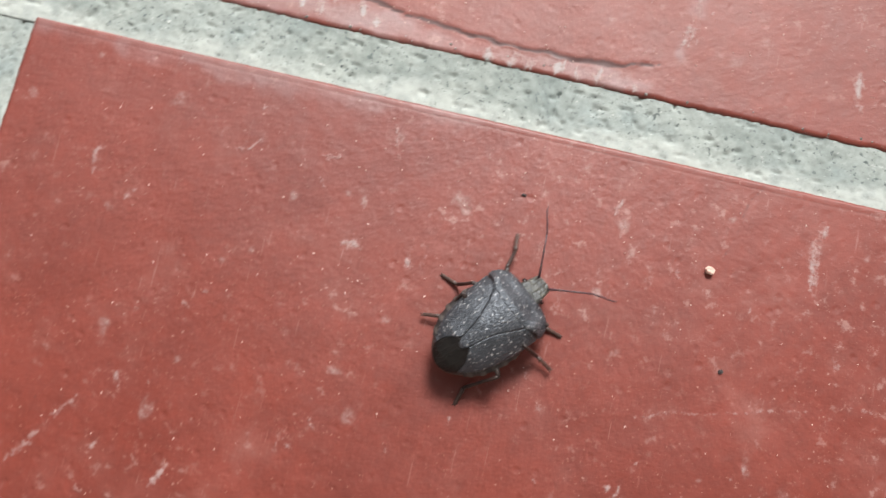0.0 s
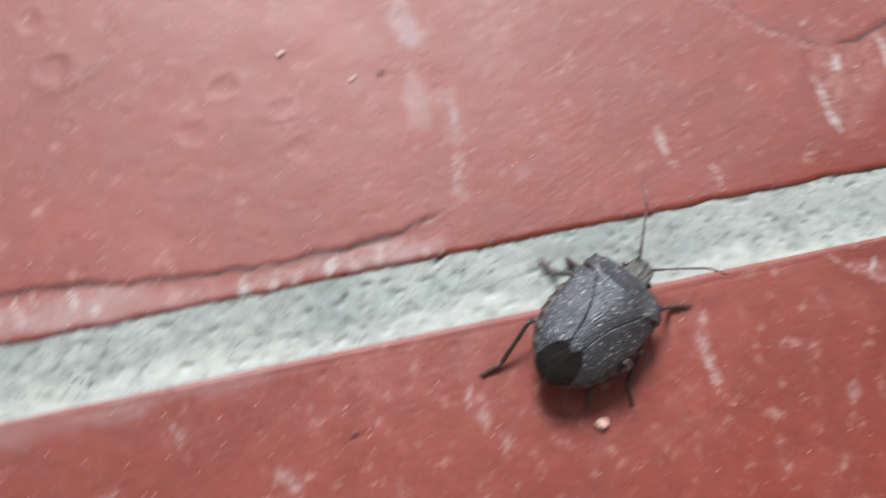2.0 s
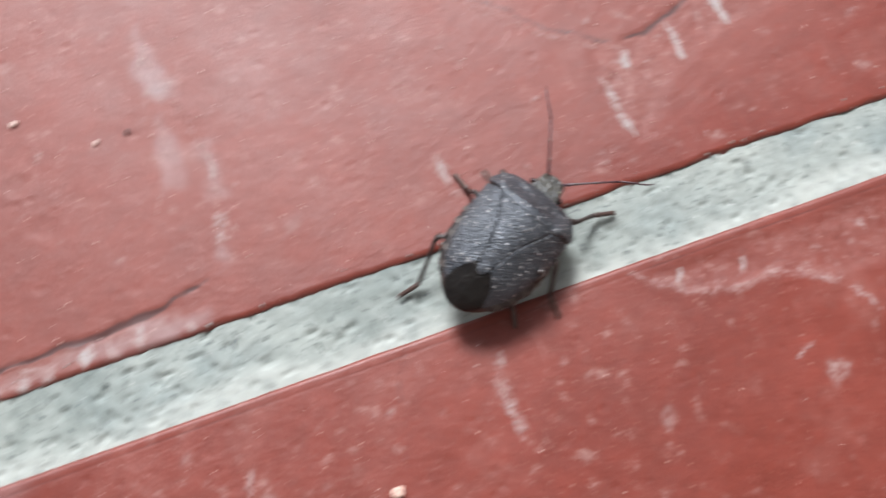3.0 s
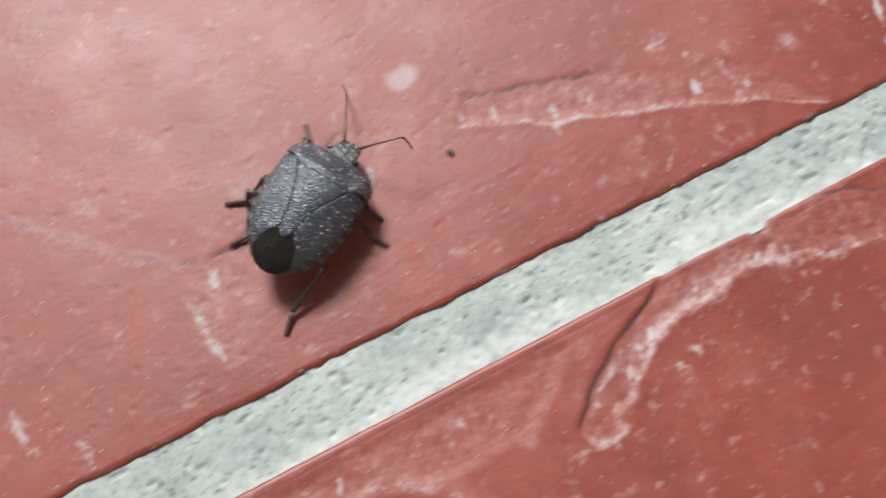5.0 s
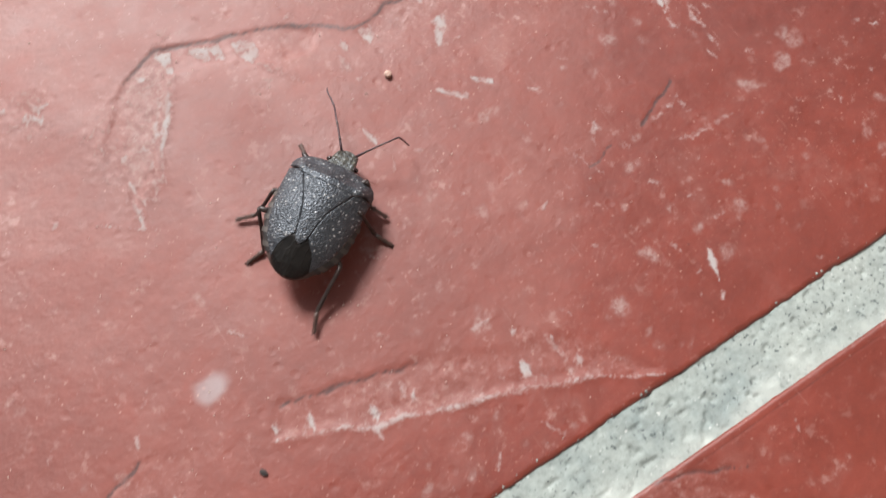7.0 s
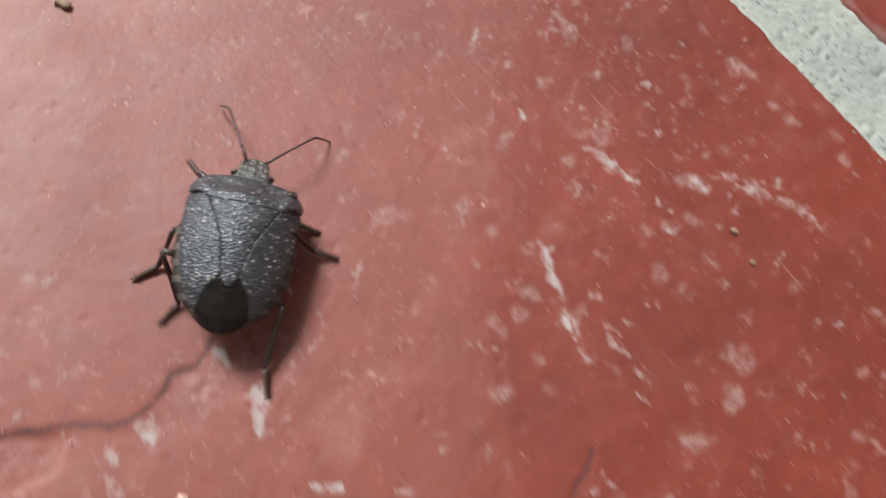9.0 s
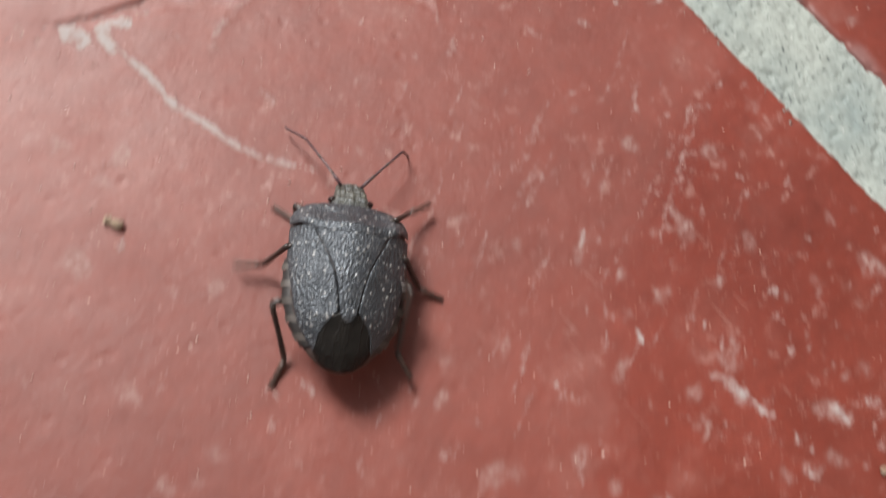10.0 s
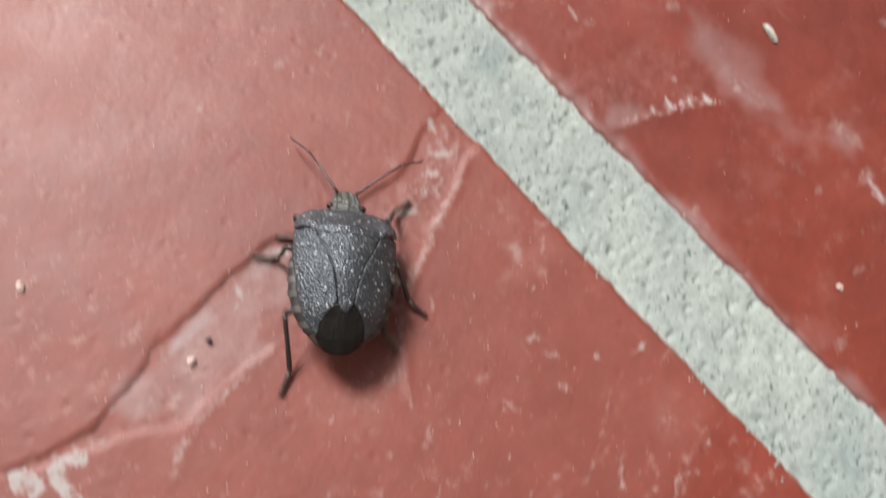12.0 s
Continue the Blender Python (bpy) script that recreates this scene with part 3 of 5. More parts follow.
# ---- the place: tiled floor ----
TX0, TX1, JX = -64.4, 185.4, 10.8     # one tile's sides and the joint beside it
TY, JY = 250.0, 7.0
PX, PY = TX1 - TX0 + JX, TY + JY

ground = mesh_ob("ground", [(-60, -60, -0.02), (60, -60, -0.02), (60, 60, -0.02), (-60, 60, -0.02)], [(0, 1, 2, 3)], EARTH)
tagged(ground, "grey concrete yard around the tiled floor", "ground", kind="structure")


def box_mesh(name, lo, hi, mat, label, category):
    x0, y0, z0 = lo
    x1, y1, z1 = hi
    v = [(x, y, z) for x in (x0, x1) for y in (y0, y1) for z in (z0, z1)]
    f = [(0, 1, 3, 2), (4, 6, 7, 5), (0, 4, 5, 1), (2, 3, 7, 6), (0, 2, 6, 4), (1, 5, 7, 3)]
    return tagged(mesh_ob(name, v, f, mat, smooth=False), label, category, kind="structure")


# Unseen walls and ceiling, added to shut out the sky except towards +y
box_mesh("added_wall_south", (-2.5, -0.66, -0.02), (3.585, -0.512, 2.6), PLASTER, "unseen plain wall added to block sky light", "wall")
box_mesh("added_wall_east", (3.585, -0.66, -0.02), (3.73, 0.46, 2.6), PLASTER, "unseen side wall added to block sky light", "wall")
box_mesh("ceiling", (-2.5, -0.66, 2.6), (3.73, 0.46, 2.75), PLASTER, "unseen ceiling added to block sky light overhead", "ceiling")
floor = box_mesh("floor", (-2.42, -0.511, -0.018), (3.584, 0.772, -0.0014), GROUT, "floor of red tiles with pale cement joints", "floor")


def plain_tile():
    """A tile with rounded edges, its corner at the origin."""
    r = Relief(steps((0, 0.4), (2, 4.0), (TX1 - TX0 - 2, 0.4), (TX1 - TX0, 1)), steps((0, 0.4), (2, 4.0), (TY - 2, 0.4), (TY, 1)))
    r.undulate(70)
    r.edges(0, 0, TX1 - TX0, TY)
    return r.build("tile", TILE, floor)


def joint_tile():
    """The tile on the near side of the joint."""
    r = Relief(steps((TX0, 0.3), (TX1, 1)), steps((-TY, 6.0), (-60, 0.3), (-2.6, 0.12), (0, 1)))
    r.undulate(10)
    r.matte += 0.35 * smooth01((vnoise(r.x, r.y, 30, 81) - 0.4) * 3)
    r.edges(TX0, -TY, TX1, 0, 0.5, 0.05, 0.45)
    # pale band along the rim, painted in for its gloss of the sky
    r.haze([(-64, -0.3), (-64, -1.8), (-40, -2.2), (-12, -1.4), (-6, -0.3)], 0.34, 2.2)
    # bevel line along the moulded rim, its groove darkened in the colour too
    line = np.exp(-(((r.y + 0.95 + 0.1 * vnoise(r.x, r.y * 0, 9, 63)) / 0.11) ** 2))
    r.h -= 0.018 * line
    r.dirt = np.maximum(r.dirt, line * (0.12 + 0.25 * vnoise(r.x, r.y, 6, 64)))
    r.basin([(49.2, -2.3), (52.9, -4.3), (56.5, -5.1), (61.0, -5.4), (64.4, -6.8), (68, -7.4), (76, -7), (83, -1.6), (50, -1.6)], 0.14, 1.6)
    # raised chip rim, its lit edge put into the colour
    r.scratch([(46.9, 0.1), (49.2, -2.3), (52.9, -4.3), (56.5, -5.1), (61.0, -5.4), (64.4, -6.8), (67.2, -9.3), (68.1, -12.1)], 0.62, 0.58, 0.085)
    rim = [(86.0, -8.9), (87.3, -7.5), (88.9, -6.4), (90.7, -5.2), (92.4, -4.6), (94.6, -4.1), (97.1, -4.2), (99.9, -3.6), (102.4, -3.4), (104.5, -3.7), (107.5, -5.1), (110.9, -5.9), (114.0, -6.4), (117.4, -7.8)]
    split = [(94.2, 0.2), (91.6, -2.0), (89.4, -2.8), (86.7, -4.0), (84.6, -5.3), (82.4, -6.7), (80.7, -8.2), (79.8, -9.6)]
    r.basin([(95.4, 0.8)] + split[1:] + [(80.4, -11.2), (82.2, -11.6), (83.6, -11.0), (83.6, -9.6)] + rim[:10] + [(106.0, -2.5), (107.0, 0.8)], 0.2, 0.8)
    r.basin(rim[9:] + [(119.6, -5.4), (117.1, -1.5), (112.4, 0.8), (104.5, 0.8)], 0.12, 3.6)
    r.crack(split, 0.24, 0.12, 0.7)
    r.scratch(rim, 0.75, 0.72, 0.07)
    r.feather(rim, 1, 1.9, 0.78, 11, 0.34)
    for line, wide, power in (([(83.2, -8.8), (83.7, -10.2), (83.4, -11.4), (82.1, -11.8), (80.5, -11.2), (80.1, -9.8)], 0.5, 0.62), ([(80.3, -11.0), (78.0, -11.5), (76.6, -12.4), (76.2, -14.4), (76.0, -16.2)], 0.55, 0.5),
                              ([(87.3, -4.5), (85.9, -5.6), (84.5, -6.4), (83.1, -7.2)], 0.5, 0.72), ([(93.0, -7.2), (93.7, -8.6)], 0.4, 0.85), ([(88.4, -4.9), (88.9, -5.6)], 0.5, 0.9), ([(82.8, -8.6), (81.9, -7.9)], 0.4, 0.7)):
        r.scratch(line, wide, power, 0.02)
    r.film([(86.0, -8.6), (90.0, -5.4), (96.0, -3.6), (103.0, -2.9), (108.5, -4.8), (104.0, -1.8), (97.0, -2.2), (91.0, -3.6), (87.5, -5.8)], 0.4)
    r.crack([(112.4, 0.0), (117.1, -1.5), (122.5, -4.1)], 0.2, 0.1, 0.5)
    r.crack([(25.9, 0.0), (24.7, -2.3), (23.7, -6.1), (22.4, -10.5)], 0.14, 0.05, 0.34)
    r.feather([(49.2, -2.3), (52.9, -4.3), (56.5, -5.1), (61.0, -5.4), (64.4, -6.8), (67.2, -9.3)], 1, 1.3, 0.5, 12, 0.7)
    r.teeth([(84, -9), (87, -6.5), (90.5, -4.5), (97, -2.5), (104, -3.0), (52, -2.5), (58, -3.5)], 1.8, (-0.5, -0.8), 0.3)
    for s, wd, st in (([(-52.0, -51.7), (-49.9, -48.6), (-46.0, -43.2)], 0.5, 0.5), ([(-42.3, -38.7), (-41.5, -40.5)], 0.45, 0.8),
                      ([(10.6, -8.6), (10.6, -10.2)], 0.4, 0.5), ([(32.9, -4.6), (33.0, -8.0), (33.4, -11.3)], 0.7, 0.6),
                      ([(-36, -11), (-35, -9)], 0.7, 0.3), ([(15, -28), (42, -21)], 0.1, 0.22), ([(34, -2), (31, -8), (30, -12)], 0.3, 0.3)):
        r.scratch(s, wd, st)
    for px, py, rad, st in ((-19.5, -13.2, 0.6, 0.7), (-8.4, -10.8, 1.2, 0.45), (9.2, -17.1, 0.6, 0.8), (-31, -22, 0.5, 0.6), (-45, -34, 0.6, 0.6), (12, -12, 0.5, 0.4)):
        r.spot(px, py, rad, st)
    r.strokes([(-42.1, -38.4, -41.6, -40.5), (-45.9, -43.5, -45.7, -42.1), (-35.2, -50.2, -33.6, -47.0), (-11.1, -20.0, -11.1, -17.9), (-21.3, -18.3, -18.9, -18.7), (32.5, -5.1, 32.8, -9.2), (36.9, -18.2, 37.5, -19.7), (-51.9, -17.6, -52.1, -14.2), (-19.7, -38.9, -18.1, -41.0), (-13.2, -18.4, -12.5, -20.0), (-18.5, -2.5, -16.6, -8.5), (33.9, -3.5, 33.5, -4.9), (58.5, -13.3, 60.8, -12.2), (92.9, -7.3, 93.5, -8.5), (128.8, -2.7, 128.4, -4.4)], 0.36, 0.62)
    r.strokes([(16.0, -30.2, 43.7, -22.6)], 0.26, 0.5)
    r.blooms([(-44.1, -6.3, 0.95), (-21.4, -12.6, 0.6), (-8.6, -10.6, 1.46), (-34.2, -23.8, 0.59), (10.7, -9.0, 0.93), (32.7, -6.5, 0.79), (5.1, -3.3, 1.07), (-61.6, -9.2, 0.82), (-37.9, -42.2, 0.77), (-18.3, -32.7, 0.77), (29.4, -32.9, 1.01), (-17.1, -5.1, 0.94), (61.7, -15.5, 1.54), (45.8, -13.8, 0.7), (22.8, -5.3, 0.69), (39.0, -6.4, 0.51), (16.4, -4.3, 0.44)])
    r.random_wear(random.Random(3), (-60, -58, 150, -1), 100, 60, 80)
    return r.build("tile", TILE, floor, "red floor tile with spalled chips along its edge")


def cracked_tile():
    """The tile beyond the joint, with its flaked face and cracks."""
    y0, y1 = JY, JY + TY
    r = Relief(steps((TX0, 0.3), (TX1, 1)), steps((y0, 0.12), (y0 + 2.6, 0.3), (148, 6.0), (y1, 1)))
    r.undulate(20)
    r.worn([(190, 77), (178.7, 73.9), (167.5, 69.9), (158.2, 66.5), (153, 60), (144.7, 54.8), (139, 44), (126, 32), (116, 18), (100, 15), (86, 19), (70, 15), (40, 9), (0, 8), (0, 0), (190, 0)], 5.0)
    r.scratch([(183, 74.9), (178.7, 73.9), (167.5, 69.9), (158.2, 66.5), (154, 61.5)], 0.3, 0.42)
    r.edges(TX0, y0, TX1, y1, 0.7, 0.3, 0.5)
    r.step([(-40.4, 12.7), (-30.5, 11.9), (-25.3, 11.5), (-19.8, 10.5), (-15.9, 10.0), (-10.8, 9.9), (-5.7, 9.6), (-0.5, 9.7), (4.8, 10.1), (8.7, 10.9), (12, 11.5)], 0.11, 4.5, 1)
    r.crack([(-40.4, 12.7), (-30.5, 11.9), (-25.3, 11.5), (-19.8, 10.5), (-15.9, 10.0), (-10.8, 9.9), (-5.7, 9.6), (-0.5, 9.7), (4.8, 10.1), (8.7, 10.9), (12, 11.5)], 0.25, 0.2)
    r.teeth([(-32.8, 9.5), (-30.6, 9.5), (-25.6, 9.9), (-6.7, 7.9), (-4.7, 8.2), (-0.3, 8.7), (1.4, 8.5), (4.3, 8.5)], 2.0, (-0.1, -1.0), 0.3)
    r.step([(32, 42), (34.9, 39.5), (39.3, 35.1), (43.6, 30.5), (48.8, 25.3), (52.6, 22.8), (55.5, 21.3)], 0.07, 5.0)
    r.crack([(34.9, 39.5), (39.3, 35.1), (43.6, 30.5), (48.8, 25.3), (52.6, 22.8), (55.5, 21.3)], 0.2, 0.08, 0.55)
    r.scratch([(36.4, 36.4), (40.6, 32.8), (43.9, 29.3), (46.7, 26.0), (50.6, 23.2), (54.0, 21.0)], 0.8, 0.5)
    r.feather([(37.0, 37.0), (41.0, 33.2), (44.2, 29.7), (47.0, 26.2), (51.0, 23.3)], -1, 1.8, 0.42, 18, 0.6)
    r.basin([(53.2, 22.3), (55.5, 21.3), (58.6, 21.2), (63.0, 22.8), (66.6, 25.1), (69.8, 26.6), (74, 28), (77, 25), (73.1, 20.2), (66.7, 18.7), (60.7, 17.2), (57.1, 13.8), (54.0, 11.0), (52.4, 14.5), (52.5, 18)], 0.07, 2.0, 0.5, 0.35)
    r.crack([(55.5, 21.3), (58.6, 21.2), (63.0, 22.8), (66.6, 25.1), (69.8, 26.6), (73, 28)], 0.25, 0.1, 0.7)
    for s in ([(56.1, 20.5), (55.8, 17.8)], [(61.2, 20.8), (60.9, 17.4)], [(66.6, 23.7), (66.9, 19.0)], [(73.7, 23.0), (73.2, 21.0)], [(52.5, 18.4), (52.8, 14.9), (53.4, 11.3)]):
        r.scratch(s, 0.45, 1.0)
    r.scratch([(53.5, 10.8), (57.1, 13.6), (60.7, 17.0), (66.7, 18.5), (73.1, 20.0)], 0.35, 0.12, 0.01)
    r.basin([(86.2, 25.6), (90.3, 24.5), (96.2, 22.8), (100.5, 21.9), (107.6, 18.5), (114.7, 15.9), (120.3, 8.4), (113.4, 12.0), (106.6, 14.8), (99.1, 17.4), (93.3, 19.1), (87.4, 21.8), (84.1, 23.0)], 0.11, 1.5)
    r.crack([(85.2, 25.6), (90.3, 24.5), (96.2, 22.8), (100.5, 21.9)], 0.22, 0.1, 0.6)
    r.scratch([(84.1, 22.6), (87.4, 21.4), (93.3, 18.7), (99.1, 17.0), (106.6, 14.4), (113.4, 11.6), (120.3, 7.8)], 0.40, 0.75, 0.06)
    r.feather([(84.1, 22.6), (87.4, 21.4), (93.3, 18.7), (99.1, 17.0), (106.6, 14.4), (113.4, 11.6)], 1, 1.9, 0.62, 13, 0.6)
    r.feather([(84.9, 51.4), (86.3, 53.5), (88.6, 57.8), (91.5, 62.7), (93.9, 65.1)], 1, 2.4, 0.6, 14, 0.45)
    r.feather([(93.6, 67.2), (97.5, 65.9), (102.2, 64.3), (107.7, 62.7), (110.3, 60.9)], -1, 1.8, 0.45, 15, 0.8)
    r.feather([(163.2, 95.1), (166.6, 99.9), (168.8, 102.1), (171.9, 103.4), (175.3, 105.2), (179.0, 106.6), (182.5, 108.4)], 1, 2.6, 0.42, 16, 0.5)
    r.feather([(144.9, 102.9), (147.1, 104.5), (150.0, 105.7), (153.3, 106.1), (157.1, 106.1)], 1, 1.8, 0.4, 17, 0.6)
    r.teeth([(84.6, 23.9), (88.1, 22.4), (93.9, 20.0), (97.9, 19.3), (108.6, 16.1), (112.7, 16.2), (113.9, 13.7)], 1.7, (-0.15, -1.0), 0.4)
    break_line = [(88.0, 65.2), (88.8, 65.8), (90.8, 66.5), (93.3, 67.6), (94.9, 67.3), (97.5, 66.2), (99.8, 65.3), (102.2, 64.6), (104.7, 64.0), (107.7, 63.0), (110.3, 61.2), (112.9, 59.2), (115.1, 58.7), (117.3, 59.2), (119.0, 59.6), (121.3, 59.6), (123.1, 60.7), (125.4, 62.8), (127.6, 65.0), (129.5, 67)]
    r.basin(break_line[:10] + [(110.3, 60.4), (108.5, 59.0), (106, 59.0), (103.6, 59.8), (100.5, 62.4), (93.6, 63.8), (91.5, 62.4), (88.6, 57.2), (86.3, 53.3), (83.5, 52), (82.5, 58)], 0.12, 0.7, 0.4, 0.12)
    r.step(break_line[8:], 0.1, 5.0, 1)
    r.granular([(83, 51), (80, 58), (86, 66), (92, 68), (94.5, 65.5), (91, 60), (88.5, 53)], 0.6)
    r.granular([(73, 65), (76, 71), (81, 70), (80, 64)], 0.5)
    r.granular([(118, 55), (119, 58.5), (128, 64), (127, 57)], 0.55)
    r.crack(break_line, 0.2, 0.1, 0.65)
    r.scratch([(84.9, 51.4), (86.3, 53.5), (88.6, 57.8), (91.5, 62.7), (93.9, 65.1)], 0.44, 0.66, 0.05)
    r.scratch([(100.5, 63.0), (103.6, 59.4), (106.0, 56.1)], 0.40, 0.44, 0.04)
    for outline in ([(93.1, 67.1), (94.6, 66.6), (94.1, 65.0), (93.7, 63.9), (93.3, 64.4), (93.3, 65.7)], [(96.6, 65.6), (98.1, 65.1), (98.2, 63.2), (97.3, 63.4), (96.8, 64.6)], [(98.4, 65.0), (99.7, 64.7), (99.4, 62.7), (98.7, 63.1), (98.7, 64.2)],
                    [(101.1, 64.0), (103.3, 63.4), (103.1, 61.5), (101.9, 60.6), (101.2, 62.0)], [(114.5, 58.2), (115.8, 58.4), (115.9, 57.3), (114.6, 56.2), (114.4, 57.1)], [(122.5, 59.7), (123.0, 59.0), (122.6, 57.9), (121.8, 58.6)],
                    [(123.0, 55.1), (124.0, 55.0), (123.3, 53.6), (121.3, 51.9), (122.0, 53.6)], [(122.2, 46.4), (124.0, 44.9), (123.8, 44.6), (122.6, 45.6)], [(118.0, 47.1), (120.6, 44.8), (120.3, 44.4), (118.4, 46.4)]):
        r.flake(outline, 0.95, 0.5)
    r.scratch([(102.0, 61.4), (103.4, 58.9), (105.0, 56.7), (105.8, 55.3)], 0.5, 0.55)
    r.scratch([(110.6, 57.5), (110.8, 53.7)], 0.4, 0.5)
    r.scratch([(114.0, 52.5), (113.8, 50.6)], 0.4, 0.5)
    r.scratch([(93.1, 63.0), (91.7, 61.0), (90.5, 58.9), (89.1, 56.6), (87.8, 54.3), (87.3, 53.0)], 0.5, 0.8, 0.05)
    r.scratch([(76.8, 67.4), (79.5, 64.8), (82.0, 60.2), (83.2, 55.7), (84.6, 51.1)], 0.7, 0.34)
    r.strokes([(78.5, 69.3, 79.1, 66.6), (77.6, 68.0, 80.2, 67.2), (83.9, 54.5, 84.3, 50.9), (111.8, 58.3, 111.9, 56.7)], 0.42, 0.75)
    r.film([(88.3, 65.2), (92.2, 67.0), (94.4, 65.8), (92.6, 62.3), (90.4, 58.9), (88.2, 57.5), (85.1, 52.6), (83.5, 55.0), (87.0, 60.5)], 0.42)
    r.basin([(134, 112.5), (136.4, 110.8), (139.0, 110.2), (141.9, 110.0), (145.7, 110.9), (150.0, 112.3), (154.4, 112.9), (158.2, 113.5), (162.5, 113.7), (165.5, 112.4), (169.1, 111.4), (172.9, 111.7), (176.4, 111.2), (179.0, 112.2), (181.0, 113.4), (186.5, 115), (186.5, 109.4), (182.5, 108.4), (179.0, 106.6), (175.3, 105.2), (171.9, 103.4), (168.8, 102.1), (166.6, 99.9), (163.2, 95.1), (160, 101), (157.1, 106.1), (153.3, 106.1), (150.0, 105.7), (147.5, 105.6), (143, 108.2), (137, 109.9)], 0.17, 0.6, 0.3, 0.16)
    r.crack([(128, 113), (135.0, 111.5), (139.0, 110.2), (141.9, 110.0), (145.7, 110.9), (150.0, 112.3), (154.4, 112.9), (158.2, 113.5), (162.5, 113.7), (165.5, 112.4), (169.1, 111.4), (172.9, 111.7), (176.4, 111.2), (179.0, 112.2), (181.0, 113.4), (185, 115.5)], 0.18, 0.1, 0.45)
    r.scratch([(144.9, 102.9), (147.1, 104.5), (150.0, 105.7), (153.3, 106.1), (157.1, 106.1)], 0.44, 0.2, 0.025)
    r.scratch([(163.2, 95.1), (166.6, 99.9), (168.8, 102.1), (171.9, 103.4), (175.3, 105.2), (179.0, 106.6), (182.5, 108.4), (184.7, 109.0)], 0.40, 0.35, 0.06)
    r.scratch([(137.9, 108.6), (138.2, 106.9), (138.7, 104.1), (138.9, 100.7), (139.9, 97.0), (140.9, 93.5), (143.4, 90.2), (145.1, 88.4)], 0.38, 0.9)
    r.striae([(166.6, 111.2), (170.2, 111.0), (173.9, 111.0), (176.5, 111.2), (179.0, 111.8), (181.4, 112.8), (184.5, 114.5)], [(168.4, 102.5), (170.7, 103.6), (173.1, 104.7), (175.7, 105.9), (178.3, 107.1), (181.2, 108.2), (184.2, 109.4)], 115, 0.55, 21)
    r.scratch([(163.7, 96.5), (164.9, 98.1), (166.6, 99.9), (168.4, 101.7), (170.7, 103.0), (173.1, 104.1), (175.7, 105.3), (178.3, 106.5), (181.2, 107.6), (184.2, 108.9)], 0.6, 0.58, 0.05)
    r.scratch([(156.0, 106.0), (153.4, 105.6), (151.4, 105.5), (149.4, 105.3), (147.6, 104.7), (146.0, 104.0), (144.7, 102.8)], 0.75, 0.52, 0.03)
    r.haze([(144.7, 110.6), (148.2, 111.3), (150.9, 111.9), (154.3, 112.6), (158.6, 112.7), (161.9, 113.0), (163.8, 112.2), (162.8, 110.2), (158.3, 108.5), (154.8, 106.3), (151.5, 105.9), (148.5, 104.9), (147.3, 107.1), (145.1, 108.5)], 0.36)
    r.haze([(151.0, 112.1), (155.1, 112.2), (155.2, 111.5), (152.7, 111.1), (150.7, 110.1), (149.7, 110.5), (148.5, 111.0)], 0.8, 0.9)
    r.haze([(158.0, 112.8), (160.5, 112.8), (162.9, 112.6), (163.1, 112.1), (160.5, 112.1), (158.1, 111.4), (157.4, 111.3)], 0.9, 0.8)
    r.flake([(135.4, 111.1), (136.5, 110.5), (136.8, 108.7), (135.8, 108.4), (135.2, 109.6)])
    r.flake([(137.8, 109.5), (138.8, 109.1), (138.2, 108.3), (137.6, 106.7), (137.5, 108.2)])
    r.flake([(139.0, 109.4), (140.0, 109.1), (140.6, 108.8), (140.1, 108.1), (139.5, 108.7)])
    r.flake([(141.3, 109.1), (142.3, 109.1), (142.1, 108.6), (141.5, 108.6)], 0.8)
    r.teeth([(172, 107.5), (174.5, 108.3), (177, 109.3), (179.3, 110), (181.5, 110.8), (166, 110), (163, 112.3)], 2.6, (0.75, -0.65), 0.3)
    for s, wd, st in (([(149.9, 50.9), (149.0, 48.6), (148.8, 46.3), (147.5, 43.3), (146.2, 39.7)], 0.3, 0.5), 
                      ([(136.2, 31.2), (138.9, 31.3), (141.5, 32.7)], 0.4, 0.45), ([(163.6, 18.0), (161.4, 14.9), (158.6, 10.7)], 0.6, 0.6), ([(160.6, 54.8), (161.1, 50.0)], 0.6, 0.7)):
        r.scratch(s, wd, st)
    for s, wd, st in (([(169.0, 43.7), (171.2, 41.2), (173.2, 38.5), (173.8, 34.3)], 0.7, 0.6), ([(132.5, 16.3), (131.7, 12.7)], 0.35, 1.0), ([(-41.4, 26.6), (-40.8, 21.6), (-40.7, 13.8)], 0.35, 0.7),
                      ([(14.3, 22.7), (14.0, 18.9), (14.0, 14.4)], 0.5, 0.6), ([(34.8, 15.6), (35.1, 11.1)], 0.5, 0.75), ([(10.6, 37.2), (12.1, 31.3), (13.6, 27.6), (14.4, 21.7), (14.8, 14.8)], 0.4, 0.6),
                      ([(165.9, 47.9), (166.9, 44.5)], 0.5, 0.7), ([(169.2, 43.5), (171.5, 41.8)], 0.5, 0.6), ([(83.3, 52.7), (83.2, 49.0)], 0.6, 0.9), ([(77.7, 52.8), (85.1, 47.1)], 0.16, 0.8), ([(36, 20), (34.5, 18)], 0.4, 0.4)):
        r.scratch(s, wd, st)
    r.blooms([(151.0, 109.8, 0.9), (154.4, 111.2, 0.8), (148.4, 107.3, 0.8), (149.6, 106.3, 0.7)], 0.5)
    r.crack([(135.0, 31.2), (136.1, 31.6), (138.0, 32.5), (139.8, 33.3), (141.2, 34.0), (142.0, 34.7)], 0.16, 0.08, 0.8)
